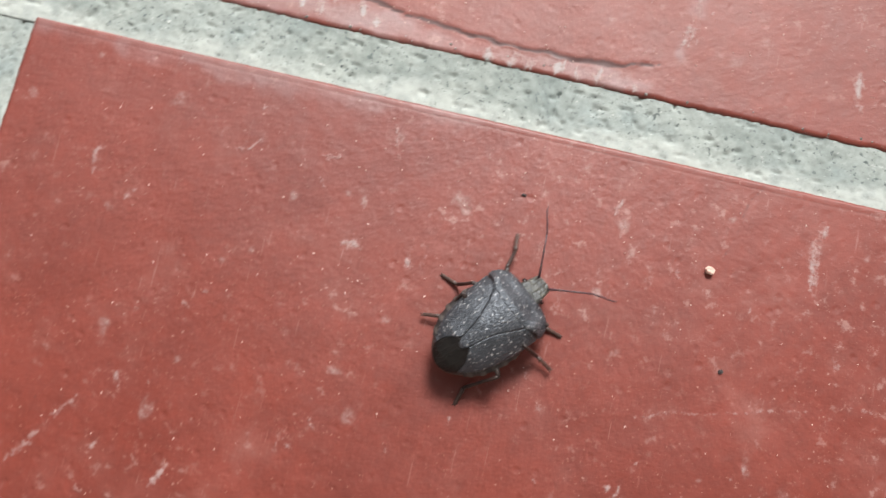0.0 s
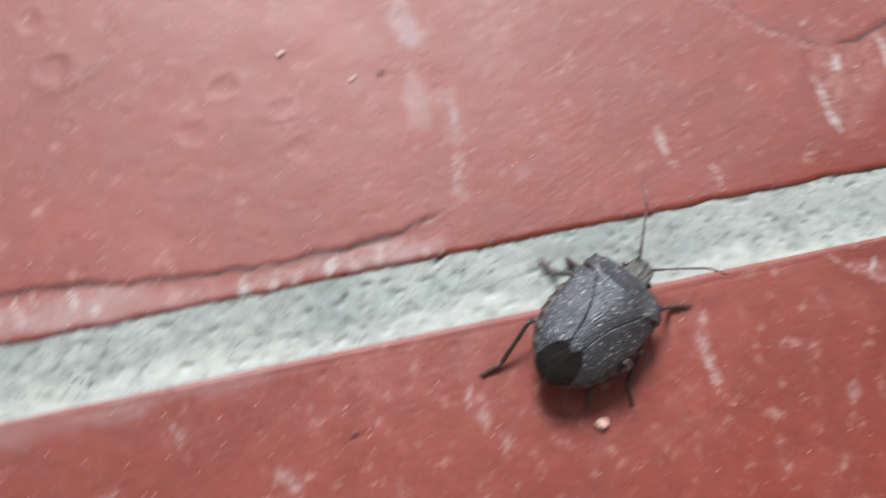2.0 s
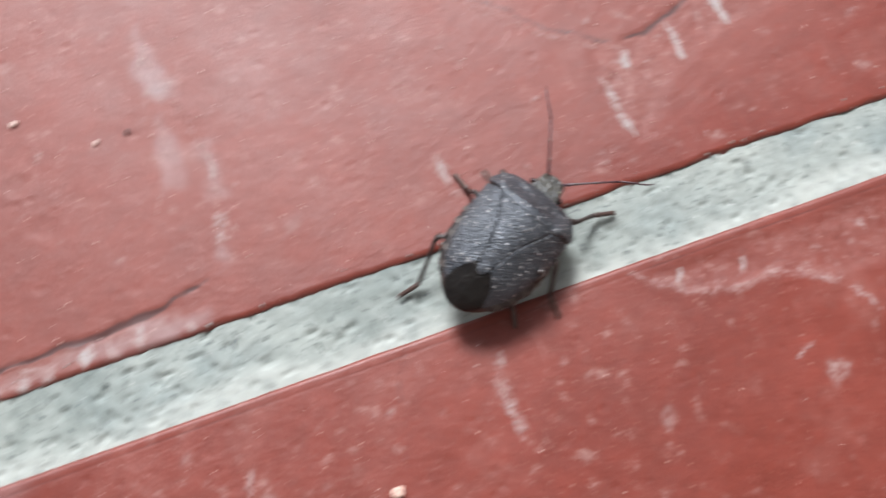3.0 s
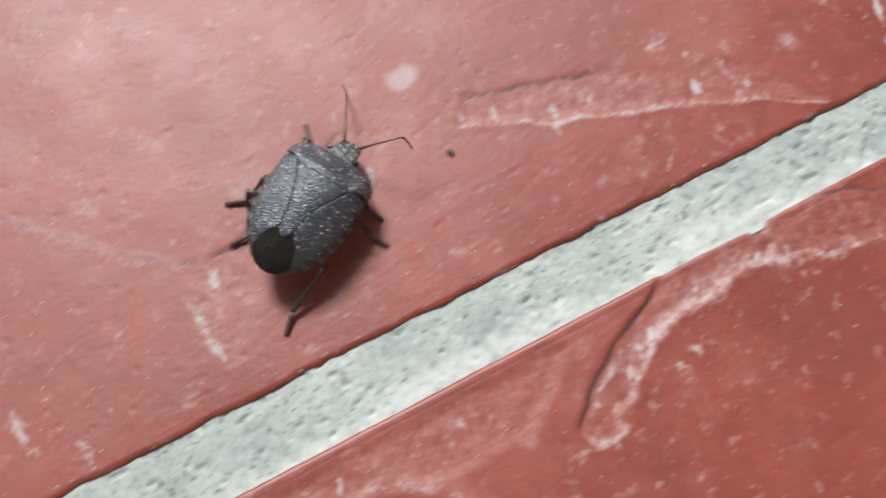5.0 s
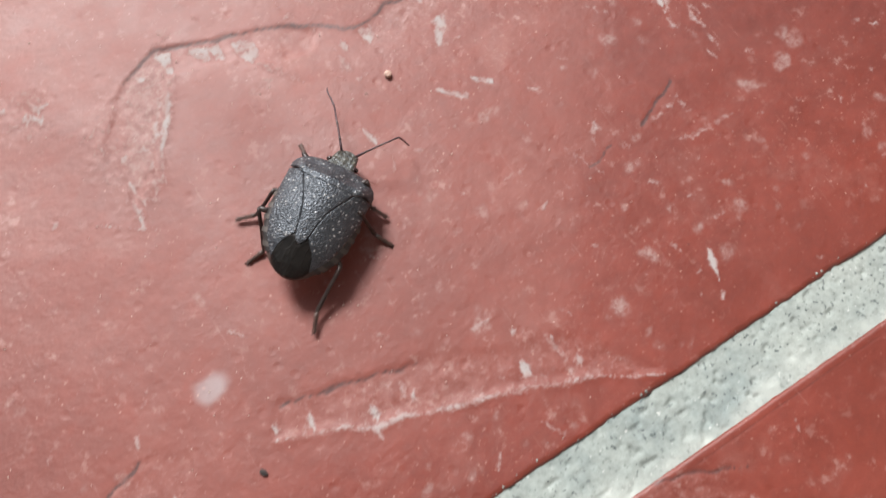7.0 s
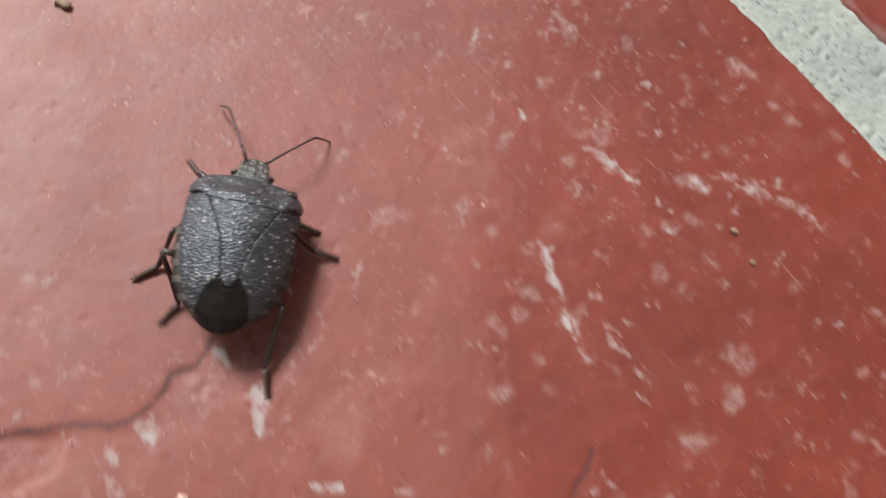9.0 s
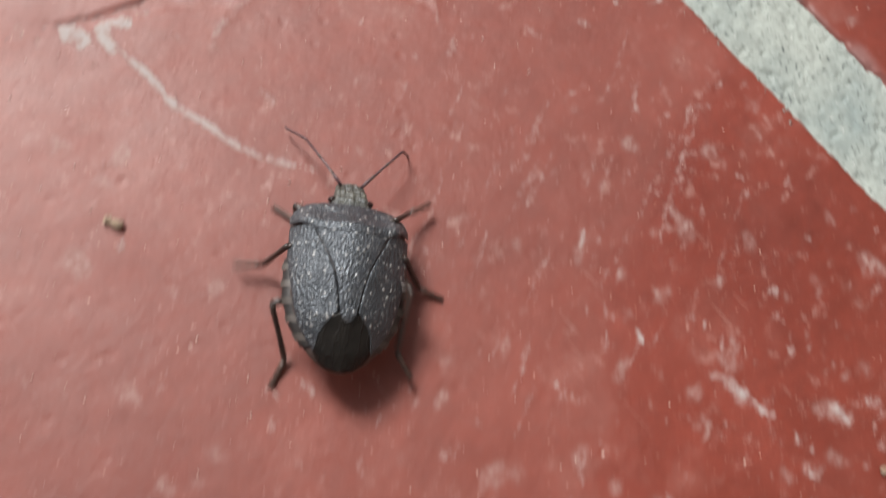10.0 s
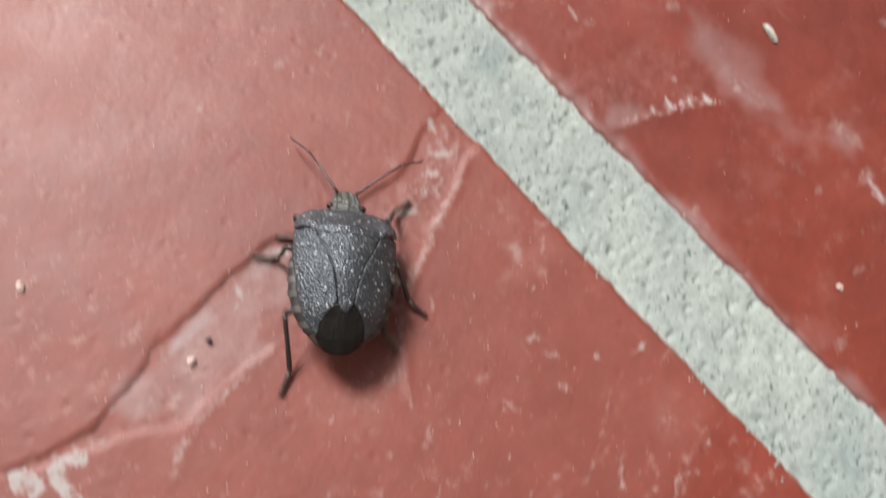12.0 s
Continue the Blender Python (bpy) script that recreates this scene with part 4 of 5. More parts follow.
    r.crack([(131.2, 31.3), (130.4, 31.1), (129.2, 30.6), (128.1, 30.3), (127.0, 30.4)], 0.13, 0.05, 0.55)
    r.flecks(random.Random(27), [(136.5, 31.2), (138.5, 32.3), (140.0, 32.6), (140.4, 31.6), (138.0, 30.8)], 9, 0.8, 0.8)
    r.scratch([(140.9, 32.5), (141.2, 30.6), (141.5, 29.1)], 0.4, 0.5)
    r.scratch([(137.8, 28.0), (140.5, 27.4), (143.0, 27.4), (145.4, 27.2)], 0.5, 0.6)
    for px, py, rad in ((81.8, 30.0, 1.5), (12.2, 31.0, 1.2)):
        r.haze([(px + rad * math.cos(a), py + 0.85 * rad * math.sin(a)) for a in (0, 0.8, 1.6, 2.4, 3.1, 3.9, 4.7, 5.5)], 0.85, 1.2)
    for px, py, rad, st in ((12.3, 30.9, 1.5, 0.75), (55.5, 35.4, 1.0, 0.45), (47.2, 31.2, 1.1, 0.5), (57.2, 23.4, 1.1, 0.4), (60.8, 8.8, 1.3, 0.5), (81.9, 29.9, 1.5, 0.55), (4.4, 15.8, 0.5, 0.5), (1.9, 27.7, 0.5, 0.7), (107.4, 21.6, 0.9, 0.4)):
        r.spot(px, py, rad, st)
    r.strokes([(14.3, 20.0, 13.6, 14.6), (10.9, 34.9, 10.8, 33.3), (10.9, 26.5, 11.0, 24.1), (14.4, 23.2, 14.2, 19.7), (13.8, 17.5, 13.0, 13.8), (61.5, 21.0, 61.1, 17.9), (55.7, 21.0, 55.5, 18.2), (52.6, 17.9, 53.2, 11.5), (66.8, 21.8, 66.7, 19.5), (49.7, 11.5, 49.6, 9.2), (82.6, 53.2, 84.0, 49.6), (132.3, 15.8, 131.8, 12.5), (131.2, 11.7, 130.3, 10.2), (85.0, 35.0, 86.7, 33.0), (112.3, 16.8, 112.3, 15.6), (112.8, 15.4, 112.7, 14.0), (114.1, 13.9, 114.1, 13.1), (97.3, 21.8, 97.0, 19.4), (109.0, 16.7, 108.7, 14.6), (64.3, 22.1, 63.8, 19.8), (78.1, 16.2, 80.0, 16.9), (76.2, 17.6, 76.4, 16.5), (129.1, 19.1, 129.9, 17.1), (92.0, 7.7, 92.0, 6.7)], 0.36, 0.62)
    r.strokes([(147.9, 43.4, 146.5, 40.1), (149.3, 41.2, 149.6, 38.3), (149.1, 37.6, 149.4, 34.8), (132.1, 43.7, 133.0, 42.7), (114.3, 50.2, 114.3, 48.8), (130.9, 34.7, 129.1, 31.7), (105.3, 22.0, 108.6, 21.9), (126.1, 33.5, 128.4, 28.5), (126.7, 42.2, 128.2, 40.9), (119.5, 37.1, 120.0, 35.6), (117.7, 11.6, 117.7, 10.9), (77.8, 69.3, 78.7, 65.2), (75.6, 67.0, 77.1, 65.3), (89.4, 57.9, 87.5, 53.2), (91.5, 63.6, 90.8, 60.7), (89.4, 63.6, 91.7, 63.4), (115.9, 57.7, 114.6, 56.7), (121.9, 55.0, 124.6, 54.3), (120.7, 51.8, 124.5, 51.7), (110.5, 57.4, 111.1, 54.0), (119.1, 58.0, 118.9, 55.0), (86.5, 53.8, 85.9, 51.5), (95.7, 68.7, 92.1, 67.8)], 0.36, 0.62)
    r.strokes([(159.3, 55.9, 161.2, 53.2), (167.5, 42.4, 167.8, 40.5), (168.2, 45.6, 173.5, 40.6), (150.5, 39.7, 150.0, 41.9), (138.8, 47.6, 141.1, 45.0), (130.7, 57.4, 130.3, 55.2), (125.1, 80.5, 126.4, 81.6), (124.5, 89.9, 125.3, 90.0), (147.4, 39.0, 147.9, 37.2), (137.8, 109.4, 138.0, 106.0), (139.6, 97.5, 140.3, 95.8), (135.3, 107.1, 136.3, 106.2), (131.2, 106.4, 131.6, 105.5), (133.4, 67.6, 132.9, 66.7), (175.4, 69.5, 172.9, 70.5), (138.8, 109.2, 138.8, 110.4), (149.2, 111.1, 150.3, 111.1), (147.1, 109.1, 146.3, 108.6), (151.7, 111.5, 152.3, 110.4), (154.1, 112.0, 155.0, 111.6), (151.4, 109.2, 150.5, 108.7), (150.2, 106.4, 149.3, 106.0), (150.3, 105.1, 153.5, 105.5), (145.2, 103.5, 148.0, 104.7)], 0.36, 0.62)
    r.strokes([(182.1, 110.6, 180.0, 109.6), (180.9, 108.9, 178.4, 108.2), (183.7, 110.6, 181.8, 109.4), (178.2, 108.8, 175.9, 107.9), (175.1, 107.4, 173.1, 106.8), (178.3, 110.2, 176.9, 109.8), (172.3, 103.9, 178.3, 106.4), (175.0, 90.1, 176.0, 88.5), (173.8, 87.4, 174.8, 85.8), (169.3, 89.2, 170.0, 87.0), (175.1, 91.7, 176.3, 90.3), (161.0, 90.7, 163.3, 91.8), (172.9, 77.8, 172.1, 76.3)], 0.36, 0.62)
    r.strokes([(98.1, 19.9, 97.7, 18.3), (93.8, 21.0, 93.8, 19.6), (61.1, 21.6, 60.9, 17.9), (55.7, 21.4, 55.4, 18.2), (52.4, 18.0, 53.3, 11.4), (66.9, 22.0, 66.6, 18.9), (132.4, 15.8, 131.5, 12.2), (108.3, 47.4, 108.7, 44.7), (108.9, 16.4, 109.0, 14.6), (83.2, 53.1, 83.3, 49.7), (150.1, 51.3, 149.4, 48.3), (149.2, 48.7, 148.4, 45.5), (147.6, 44.4, 146.6, 41.7), (146.6, 41.7, 146.1, 39.5), (161.2, 52.7, 161.3, 49.3), (166.6, 47.1, 166.7, 44.6), (169.4, 43.7, 170.9, 41.6)], 0.32, 0.9)
    r.strokes([(157.7, 62.2, 157.2, 60.6), (129.9, 61.0, 129.8, 59.5), (129.4, 92.4, 128.6, 91.9), (131.1, 76.2, 131.6, 74.8), (133.7, 74.9, 133.5, 73.2), (158.4, 112.5, 157.9, 111.2), (183.1, 114.6, 182.6, 113.0)], 0.32, 0.9)
    r.strokes([(78.2, 52.5, 85.1, 47.1), (175.3, 72.0, 162.9, 65.5), (178.7, 74.1, 170.0, 68.8), (161.9, 78.5, 155.2, 75.5), (163.8, 78.6, 157.1, 75.4), (175.2, 79.3, 171.7, 76.6), (162.2, 93.0, 164.1, 96.1), (171.2, 61.9, 167.0, 59.8)], 0.26, 0.5)
    r.blooms([(19.6, 14.0, 0.82), (12.1, 31.0, 1.34), (15.7, 27.0, 0.37), (14.3, 14.5, 0.41), (61.0, 8.8, 1.43), (69.8, 17.5, 0.91), (-3.4, 22.7, 0.72), (106.9, 21.9, 1.35), (55.4, 35.1, 1.23), (57.2, 23.4, 1.3), (47.3, 31.3, 1.19), (106.1, 27.7, 0.81), (118.3, 30.5, 0.64), (133.7, 14.7, 1.28), (138.7, 18.1, 0.79), (94.4, 11.1, 1.04), (77.8, 10.9, 0.77), (61.3, 26.3, 0.88), (64.3, 39.1, 0.81), (84.2, 38.8, 0.85), (82.0, 29.8, 1.42), (138.9, 42.4, 1.2), (149.2, 29.3, 1.46), (157.4, 31.9, 1.37), (154.8, 29.8, 1.22), (145.9, 22.8, 1.04), (70.6, 26.9, 0.94), (120.5, 15.8, 1.18), (120.9, 41.5, 1.9), (131.6, 28.2, 1.01)])
    r.blooms([(110.4, 36.7, 0.97), (133.5, 18.5, 1.11), (126.8, 18.8, 0.85), (154.3, 60.3, 0.95), (163.4, 55.4, 1.01), (167.5, 65.6, 1.16), (161.2, 62.8, 0.77), (179.8, 52.1, 1.62), (159.1, 45.5, 1.08), (146.2, 47.8, 0.99), (142.0, 47.0, 1.25), (163.6, 43.7, 1.0), (162.0, 39.2, 0.77), (157.2, 41.9, 0.85), (147.8, 43.6, 0.8), (147.1, 57.4, 0.8), (144.4, 52.7, 0.68), (143.8, 55.6, 0.49), (166.7, 60.4, 0.69), (173.3, 53.8, 0.6), (140.4, 60.5, 0.96), (140.3, 53.5, 0.76), (141.0, 67.4, 0.77), (143.3, 69.5, 0.59), (125.4, 92.5, 0.96), (129.1, 96.0, 0.81), (129.6, 101.4, 0.82), (133.3, 98.3, 1.02), (136.1, 94.9, 0.57), (123.2, 81.8, 0.94)])
    r.blooms([(181.7, 66.1, 0.63), (175.2, 69.5, 0.97), (156.2, 52.1, 0.74), (153.9, 46.3, 0.83), (147.4, 54.0, 0.8), (171.3, 46.7, 0.82), (157.6, 55.0, 0.86), (179.5, 47.2, 0.86), (132.4, 112.3, 0.86), (133.2, 110.7, 0.69), (130.7, 97.3, 0.75), (132.6, 84.9, 0.75), (139.5, 68.4, 0.7), (162.1, 54.9, 1.12), (165.9, 46.9, 1.14), (182.6, 70.3, 0.83), (156.7, 53.0, 0.78), (121.9, 75.3, 0.53), (161.0, 44.1, 0.8), (144.6, 123.3, 0.57), (169.3, 91.9, 0.73), (152.8, 116.5, 0.56), (180.2, 98.9, 1.0), (152.4, 135.3, 0.75), (158.0, 112.8, 0.68), (142.7, 105.2, 0.35)])
    r.strokes([(-33.4, 11.5, -32.9, 8.1), (-31.0, 11.3, -31.1, 8.8), (-26.0, 11.1, -25.6, 9.2), (-42.6, 10.4, -42.2, 8.0), (-6.5, 9.3, -6.6, 7.2), (-4.4, 9.0, -4.0, 7.4), (-1.0, 9.1, -1.2, 7.3), (1.4, 8.5, 1.8, 7.4), (4.2, 8.5, 4.0, 7.4), (8.8, 8.3, 8.6, 7.3), (-29.2, 11.4, -29.3, 10.1), (-23.9, 9.9, -23.6, 8.3), (-9.5, 9.2, -9.2, 7.4), (-41.6, 21.8, -41.2, 15.3)], 0.5, 0.86)
    for px, py, rad, deep in ((-25.1, 34.9, 1.7, 0.09), (-8.4, 29.3, 1.5, 0.09), (-2.9, 25.7, 1.2, 0.06), (-12.0, 24.6, 1.4, 0.05), (-27.1, 40.7, 1.4, 0.07), (-1.7, 20.9, 1.3, 0.05)):
        r.dent(px, py, rad, deep)
    r.scratch([(-26.1, 32.6), (-24.4, 32.6), (-22.3, 33.5), (-20.7, 34.6), (-18.8, 35.6)], 0.7, 0.5, 0.07)
    r.scratch([(-18.1, 41.5), (-18.1, 39.2), (-19.6, 37.2)], 0.6, 0.45, 0.04)
    r.haze([(10.6, 38.5), (10.8, 35.7), (10.6, 33.4), (10.5, 30.5), (12.1, 29.4), (13.4, 29.4), (13.1, 31.7), (12.0, 34.0), (11.9, 35.5), (11.8, 38.5)], 0.6, 1.4)
    for line in ([(11.3, 28.6), (11.1, 27.0), (11.1, 24.2), (10.6, 21.0)], [(14.3, 23.8), (14.3, 20.8), (14.2, 18.9)], [(13.6, 16.1), (12.8, 13.1)], [(20.3, 14.4), (19.0, 13.1)]):
        r.haze([(x - 0.5, y) for x, y in line] + [(x + 0.5, y) for x, y in line[::-1]], 0.42, 1.3)
    r.haze([(-64, 9.6), (-40, 11.4), (-25, 10.4), (-10, 9.2), (4, 9.4), (10, 8.4), (4, 7.4), (-64, 7.4)], 0.5, 1.6)
    r.flake([(-6.6, 9.0), (-5.2, 8.7), (-5.6, 7.4), (-6.5, 7.5)], 0.75, 0.6)
    r.film([(-37, 11.6), (-30, 11.2), (-23, 10.6), (-22, 8.4), (-30, 8.2), (-37, 8.6)], 0.34, 1.2)
    r.film([(-9, 9.6), (0, 9.4), (8, 10.2), (9, 8.0), (0, 7.6), (-9, 7.8)], 0.3, 1.2)
    r.strokes([(34.6, 16.4, 35.1, 13.7), (35.1, 13.7, 35.9, 10.4), (39.0, 11.1, 39.4, 8.5), (33.9, 24.0, 34.0, 21.2), (-2.8, 22.9, -3.1, 20.9)], 0.42, 0.62)
    rnd = random.Random(8)
    # brushed lines across the polished stretch
    for _ in range(34):
        px, py, l = rnd.uniform(150, 180), rnd.uniform(58, 92), rnd.uniform(3, 11)
        r.scratch([(px, py), (px - l * 0.88, py - l * 0.47)], 0.24, rnd.uniform(0.38, 0.52))
    r.flecks(rnd, [(83, 51), (80, 58), (87, 66), (93, 68), (94, 65), (90, 60), (88, 53)], 60, 1.4, 0.78)
    r.flecks(rnd, [(73, 66), (76, 71), (81, 70), (80, 64)], 22, 1.6, 0.78)
    r.flecks(rnd, [(135, 110), (146, 111), (156, 113), (155, 107), (146, 105)], 10, 1.0, 0.6)
    r.flecks(rnd, [(145, 36), (145, 66), (180, 66), (180, 36)], 70, 1.1, 0.66)
    r.flecks(rnd, [(52, 12), (54, 21), (68, 25), (68, 19), (60, 17)], 26, 1.3, 0.78)
    r.random_wear(rnd, (-60, 8, 110, 70), 110, 60, 80)
    r.random_wear(rnd, (95, 8, 184, 75), 150, 120, 150)
    r.random_wear(rnd, (110, 60, 184, 135), 90, 50, 20)
    return r.build("tile", TILE, floor, "cracked red floor tile with flaked face")


def side_tile():
    """The tile across the broad joint."""
    x0, y0 = TX1 + JX, JY
    r = Relief(steps((x0, 0.35), (x0 + 52, 6.0), (TX1 + PX, 1)), steps((y0, 4.0), (40, 0.35), (128, 4.0), (y0 + TY, 1)))
    r.undulate(30)
    r.clean += 0.75
    r.edges(x0, y0, TX1 + PX, y0 + TY, 0.9, 0.6, 0.75)
    r.basin([(195, 103), (197.4, 101.8), (200.8, 100.8), (204.9, 99.4), (210.2, 96.3), (214, 99), (208, 107), (195, 110)], 0.08, 1.5, 0.5, 0.15)
    r.scratch([(197.4, 101.6), (200.8, 100.6), (204.9, 99.2), (210.2, 96.1)], 0.40, 0.53, 0.06)
    r.teeth([(203, 100.5), (205, 99.8), (207, 98.6), (209, 97.6)], 1.6, (0.3, 1.0), 0.35)
    r.haze([(215.9, 106.4), (215.8, 102.8), (217.4, 98.9), (215.7, 94.8), (215.1, 91.8), (212.9, 93.4), (211.8, 96.8), (212.4, 100.8), (213.0, 103.0)], 0.42, 3.4)
    r.haze([(211.8, 93.4), (215.0, 90.1), (216.6, 86.3), (219.7, 85.2), (219.6, 82.2), (216.8, 82.2), (215.5, 85.4), (212.8, 88.3)], 0.3, 2.6)
    r.haze([(197.0, 102.4), (198.8, 100.8), (201.6, 100.0), (202.0, 101.6), (199.0, 103.4)], 0.28, 1.8)
    r.haze([(195.0, 30), (197.0, 30), (197.2, 128), (195.0, 128)], 0.38, 1.6)
    r.scratch([(213.3, 98.0), (212.6, 95.8), (213.2, 94.1)], 0.5, 0.55)
    r.flake([(216.6, 79.8), (216.2, 78.1), (216.3, 76.9), (215.6, 76.9), (215.6, 78.4)], 0.9, 0.6)
    for px, py, rad, st in ((219, 86, 1.2, 0.4), (216.5, 80, 1.0, 0.5), (207, 74, 0.7, 0.4)):
        r.spot(px, py, rad, st)
    r.strokes([(212.9, 97.8, 212.9, 94.3), (214.0, 95.2, 213.9, 91.7), (207.8, 102.4, 208.1, 100.5), (199.6, 101.3, 201.1, 101.0)], 0.36, 0.62)
    r.strokes([(204.9, 100.3, 205.2, 99.2), (206.2, 99.7, 206.3, 98.5), (207.7, 98.9, 208.1, 97.5), (208.7, 97.6, 210.1, 96.2)], 0.32, 0.9)
    r.blooms([(219.0, 84.0, 1.2), (197.7, 90.2, 0.74), (196.9, 120.3, 0.87), (199.1, 70.7, 0.99)])
    r.random_wear(random.Random(5), (197, 42, 246, 126), 22, 26, 100)
    return r.build("tile", TILE, floor, "red floor tile beside the broad joint")


def grout_strip(xs, ys, across, seed):
    r = Relief(xs, ys)
    x, y = r.x, r.y
    rough = 0.2 * (vnoise(x, y, 4.5, seed) - 0.5) + 0.10 * (vnoise(x, y, 1.2, seed + 1) - 0.5) + 0.2 * (vnoise(x, y, 0.6, seed + 2) - 0.5)
    pits = np.clip(vnoise(x, y, 0.7, seed + 3) - 0.76, 0, 1) * -1.8
    if across == "y":
        s, near = (y - ys[0]) / (ys[-1] - ys[0]), y - ys[0] - 0.8
        calm = smooth01((near + 0.3) / 1.2)
        r.bloom = 0.75 * smooth01((2.6 - near + 2.4 * (vnoise(x, y, 5.0, seed + 5) - 0.5) + 1.2 * (vnoise(x, y, 1.4, seed + 6) - 0.5)) / 2.2)
        r.dirt = 0.62 * smooth01((70 - x) / 60) * smooth01((vnoise(x, y, 9.0, seed + 7) - 0.15) * 2.0) * smooth01((near - 0.8 + 2.0 * (vnoise(x, y, 3.0, seed + 8) - 0.5)) / 2.0)
        r.h += -0.26 - 0.12 * s - 0.03 * (1 - calm) + (0.65 * rough + pits) * (0.15 + 0.85 * calm)
    else:
        s = (x - xs[0]) / (xs[-1] - xs[0])
        r.bloom = 0.5 * smooth01((1.6 - np.minimum(x - xs[0], xs[-1] - x) + 2.0 * (vnoise(x, y, 5.0, seed + 5) - 0.4)) / 2.0)
        r.h += -0.34 - 0.08 * s + 0.6 * rough + pits
    return r.build("grout", GROUT, floor, "pale speckled cement joint", 1.6)


joint_tile()
cracked_tile()
side_tile()
grout_strip(steps((TX0 - JX, 0.25), (TX1, 1)), steps((-0.8, 0.22), (JY + 0.8, 1)), "y", 100)
grout_strip(steps((TX1 - 0.7, 0.22), (TX1 + JX + 0.7, 1)), steps((30, 0.25), (150, 1)), "x", 120)
grout_strip(steps((TX0 - JX - 0.5, 0.25), (TX0 + 0.7, 1)), steps((-40, 0.25), (-0.8, 1)), "x", 140)
spare = plain_tile()
spare_mesh = spare.data
done = {(0, 0), (0, 1), (1, 1)}
first = True
for i in range(-9, 14):
    for j in range(-1, 4):
        if (i, j) in done:
            continue
        ob = spare if first else new("tile", spare_mesh)
        first = False
        ob.parent = floor
        ob.location = ((TX0 + i * PX) * MM, ((j - 1) * PY + JY) * MM, 0)


# ---- the stink bug ----
def curve(y, stops):
    return np.interp(y, [s[0] for s in stops], [s[1] for s in stops])


OUTLINE = [(-7.6, 0.4), (-7.4, 1.1), (-6.8, 1.98), (-5.9, 2.86), (-4.5, 3.8), (-2.5, 4.44), (-0.5, 4.55), (1.5, 4.52), (3.0, 4.55)]
EDGE = [(-7.8, 4.1), (-4, 4.2), (0, 4.25), (3.0, 4.2), (5.3, 3.6), (7.8, 3.0)]
CROWN = [(-7.8, 0.25), (-6.5, 1.25), (-4, 2.3), (-1, 2.75), (1.5, 2.65), (3.0, 2.3), (5.4, 0.85)]
WIDE = OUTLINE + [(3.6, 4.56), (4.2, 4.46), (4.7, 4.15), (5.1, 3.4), (5.45, 2.0)]


def dorsal(x, y):
    a = curve(y, WIDE) + 0.15
    # shoulder humps, with a shallow dip between them and the collar
    hump = 0.42 * np.exp(-(((np.abs(x) - 3.35) / 0.75) ** 2) - ((y - 3.3) / 0.75) ** 2)
    dip = 0.16 * np.exp(-(((np.abs(x) - 1.7) / 0.8) ** 2) - ((y - 4.1) / 0.5) ** 2)
    return curve(y, EDGE) + curve(y, CROWN) * np.clip(1 - np.abs(x / a) ** 1.75, 0, 1) ** 0.74 + hump - dip


def patch(name, rows, lift, mat, parent, nu=36, roll=0.22, label="", rim=0.045):
    """A curved plate on the back. rows: (y, left x, right x), or a function of (u, v) that gives x and y. Its rim rolls under."""
    u = np.linspace(0, 1, nu)
    v = np.linspace(0, 1, nu)
    U, V = np.meshgrid(u, v, indexing="ij")
    if callable(rows):
        X, Y = rows(U, V)
    else:
        n = np.linspace(0, 1, len(rows))
        Y = np.interp(U, n, [r[0] for r in rows])
        X = np.interp(U, n, [r[1] for r in rows]) * (1 - V) + np.interp(U, n, [r[2] for r in rows]) * V
    e = np.minimum(np.minimum(U, 1 - U), np.minimum(V, 1 - V))
    Z = dorsal(X, Y) + lift - roll * np.clip(1 - e / rim, 0, 1) ** 2
    co = np.stack([X, Y, Z], -1).reshape(-1, 3) * MM
    idx = np.arange(nu * nu).reshape(nu, nu)
    f = np.stack([idx[:-1, :-1], idx[:-1, 1:], idx[1:, 1:], idx[1:, :-1]], -1).reshape(-1, 4)
    ob = mesh_ob(name, co, f.tolist(), mat, parent, label=label)
    return ob


def tube(bm, pts, radii, sides=8):
    """A tapering round limb through the points."""
    rings = []
    for k, p in enumerate(pts):
        a = Vector(pts[max(k - 1, 0)])
        b = Vector(pts[min(k + 1, len(pts) - 1)])
        q = (b - a).to_track_quat("Z", "Y")
        rings.append([bm.verts.new((Vector(p) + q @ Vector((radii[k] * math.cos(2 * math.pi * s / sides), radii[k] * math.sin(2 * math.pi * s / sides), 0))) * MM) for s in range(sides)])
    for r0, r1 in zip(rings[:-1], rings[1:]):
        for s in range(sides):
            bm.faces.new((r0[s], r0[(s + 1) % sides], r1[(s + 1) % sides], r1[s]))
    bm.faces.new(rings[0][::-1])
    bm.faces.new(rings[-1])
    return bm


def pronotum_shape(u, v):
    x = (2 * v - 1) * 4.54
    front = 5.36 - 0.10 * np.cos(np.clip(x / 1.7, -1, 1) * 1.57) - 1.75 * np.clip((np.abs(x) - 1.8) / 2.74, 0, 1) ** 3.0
    rear = 2.36 + 0.5 * smooth01((np.abs(x) - 2.7) / 1.3) - 0.16 * np.cos(x * 0.6)
    return x, rear + (np.maximum(front, rear + 0.12) - rear) * u


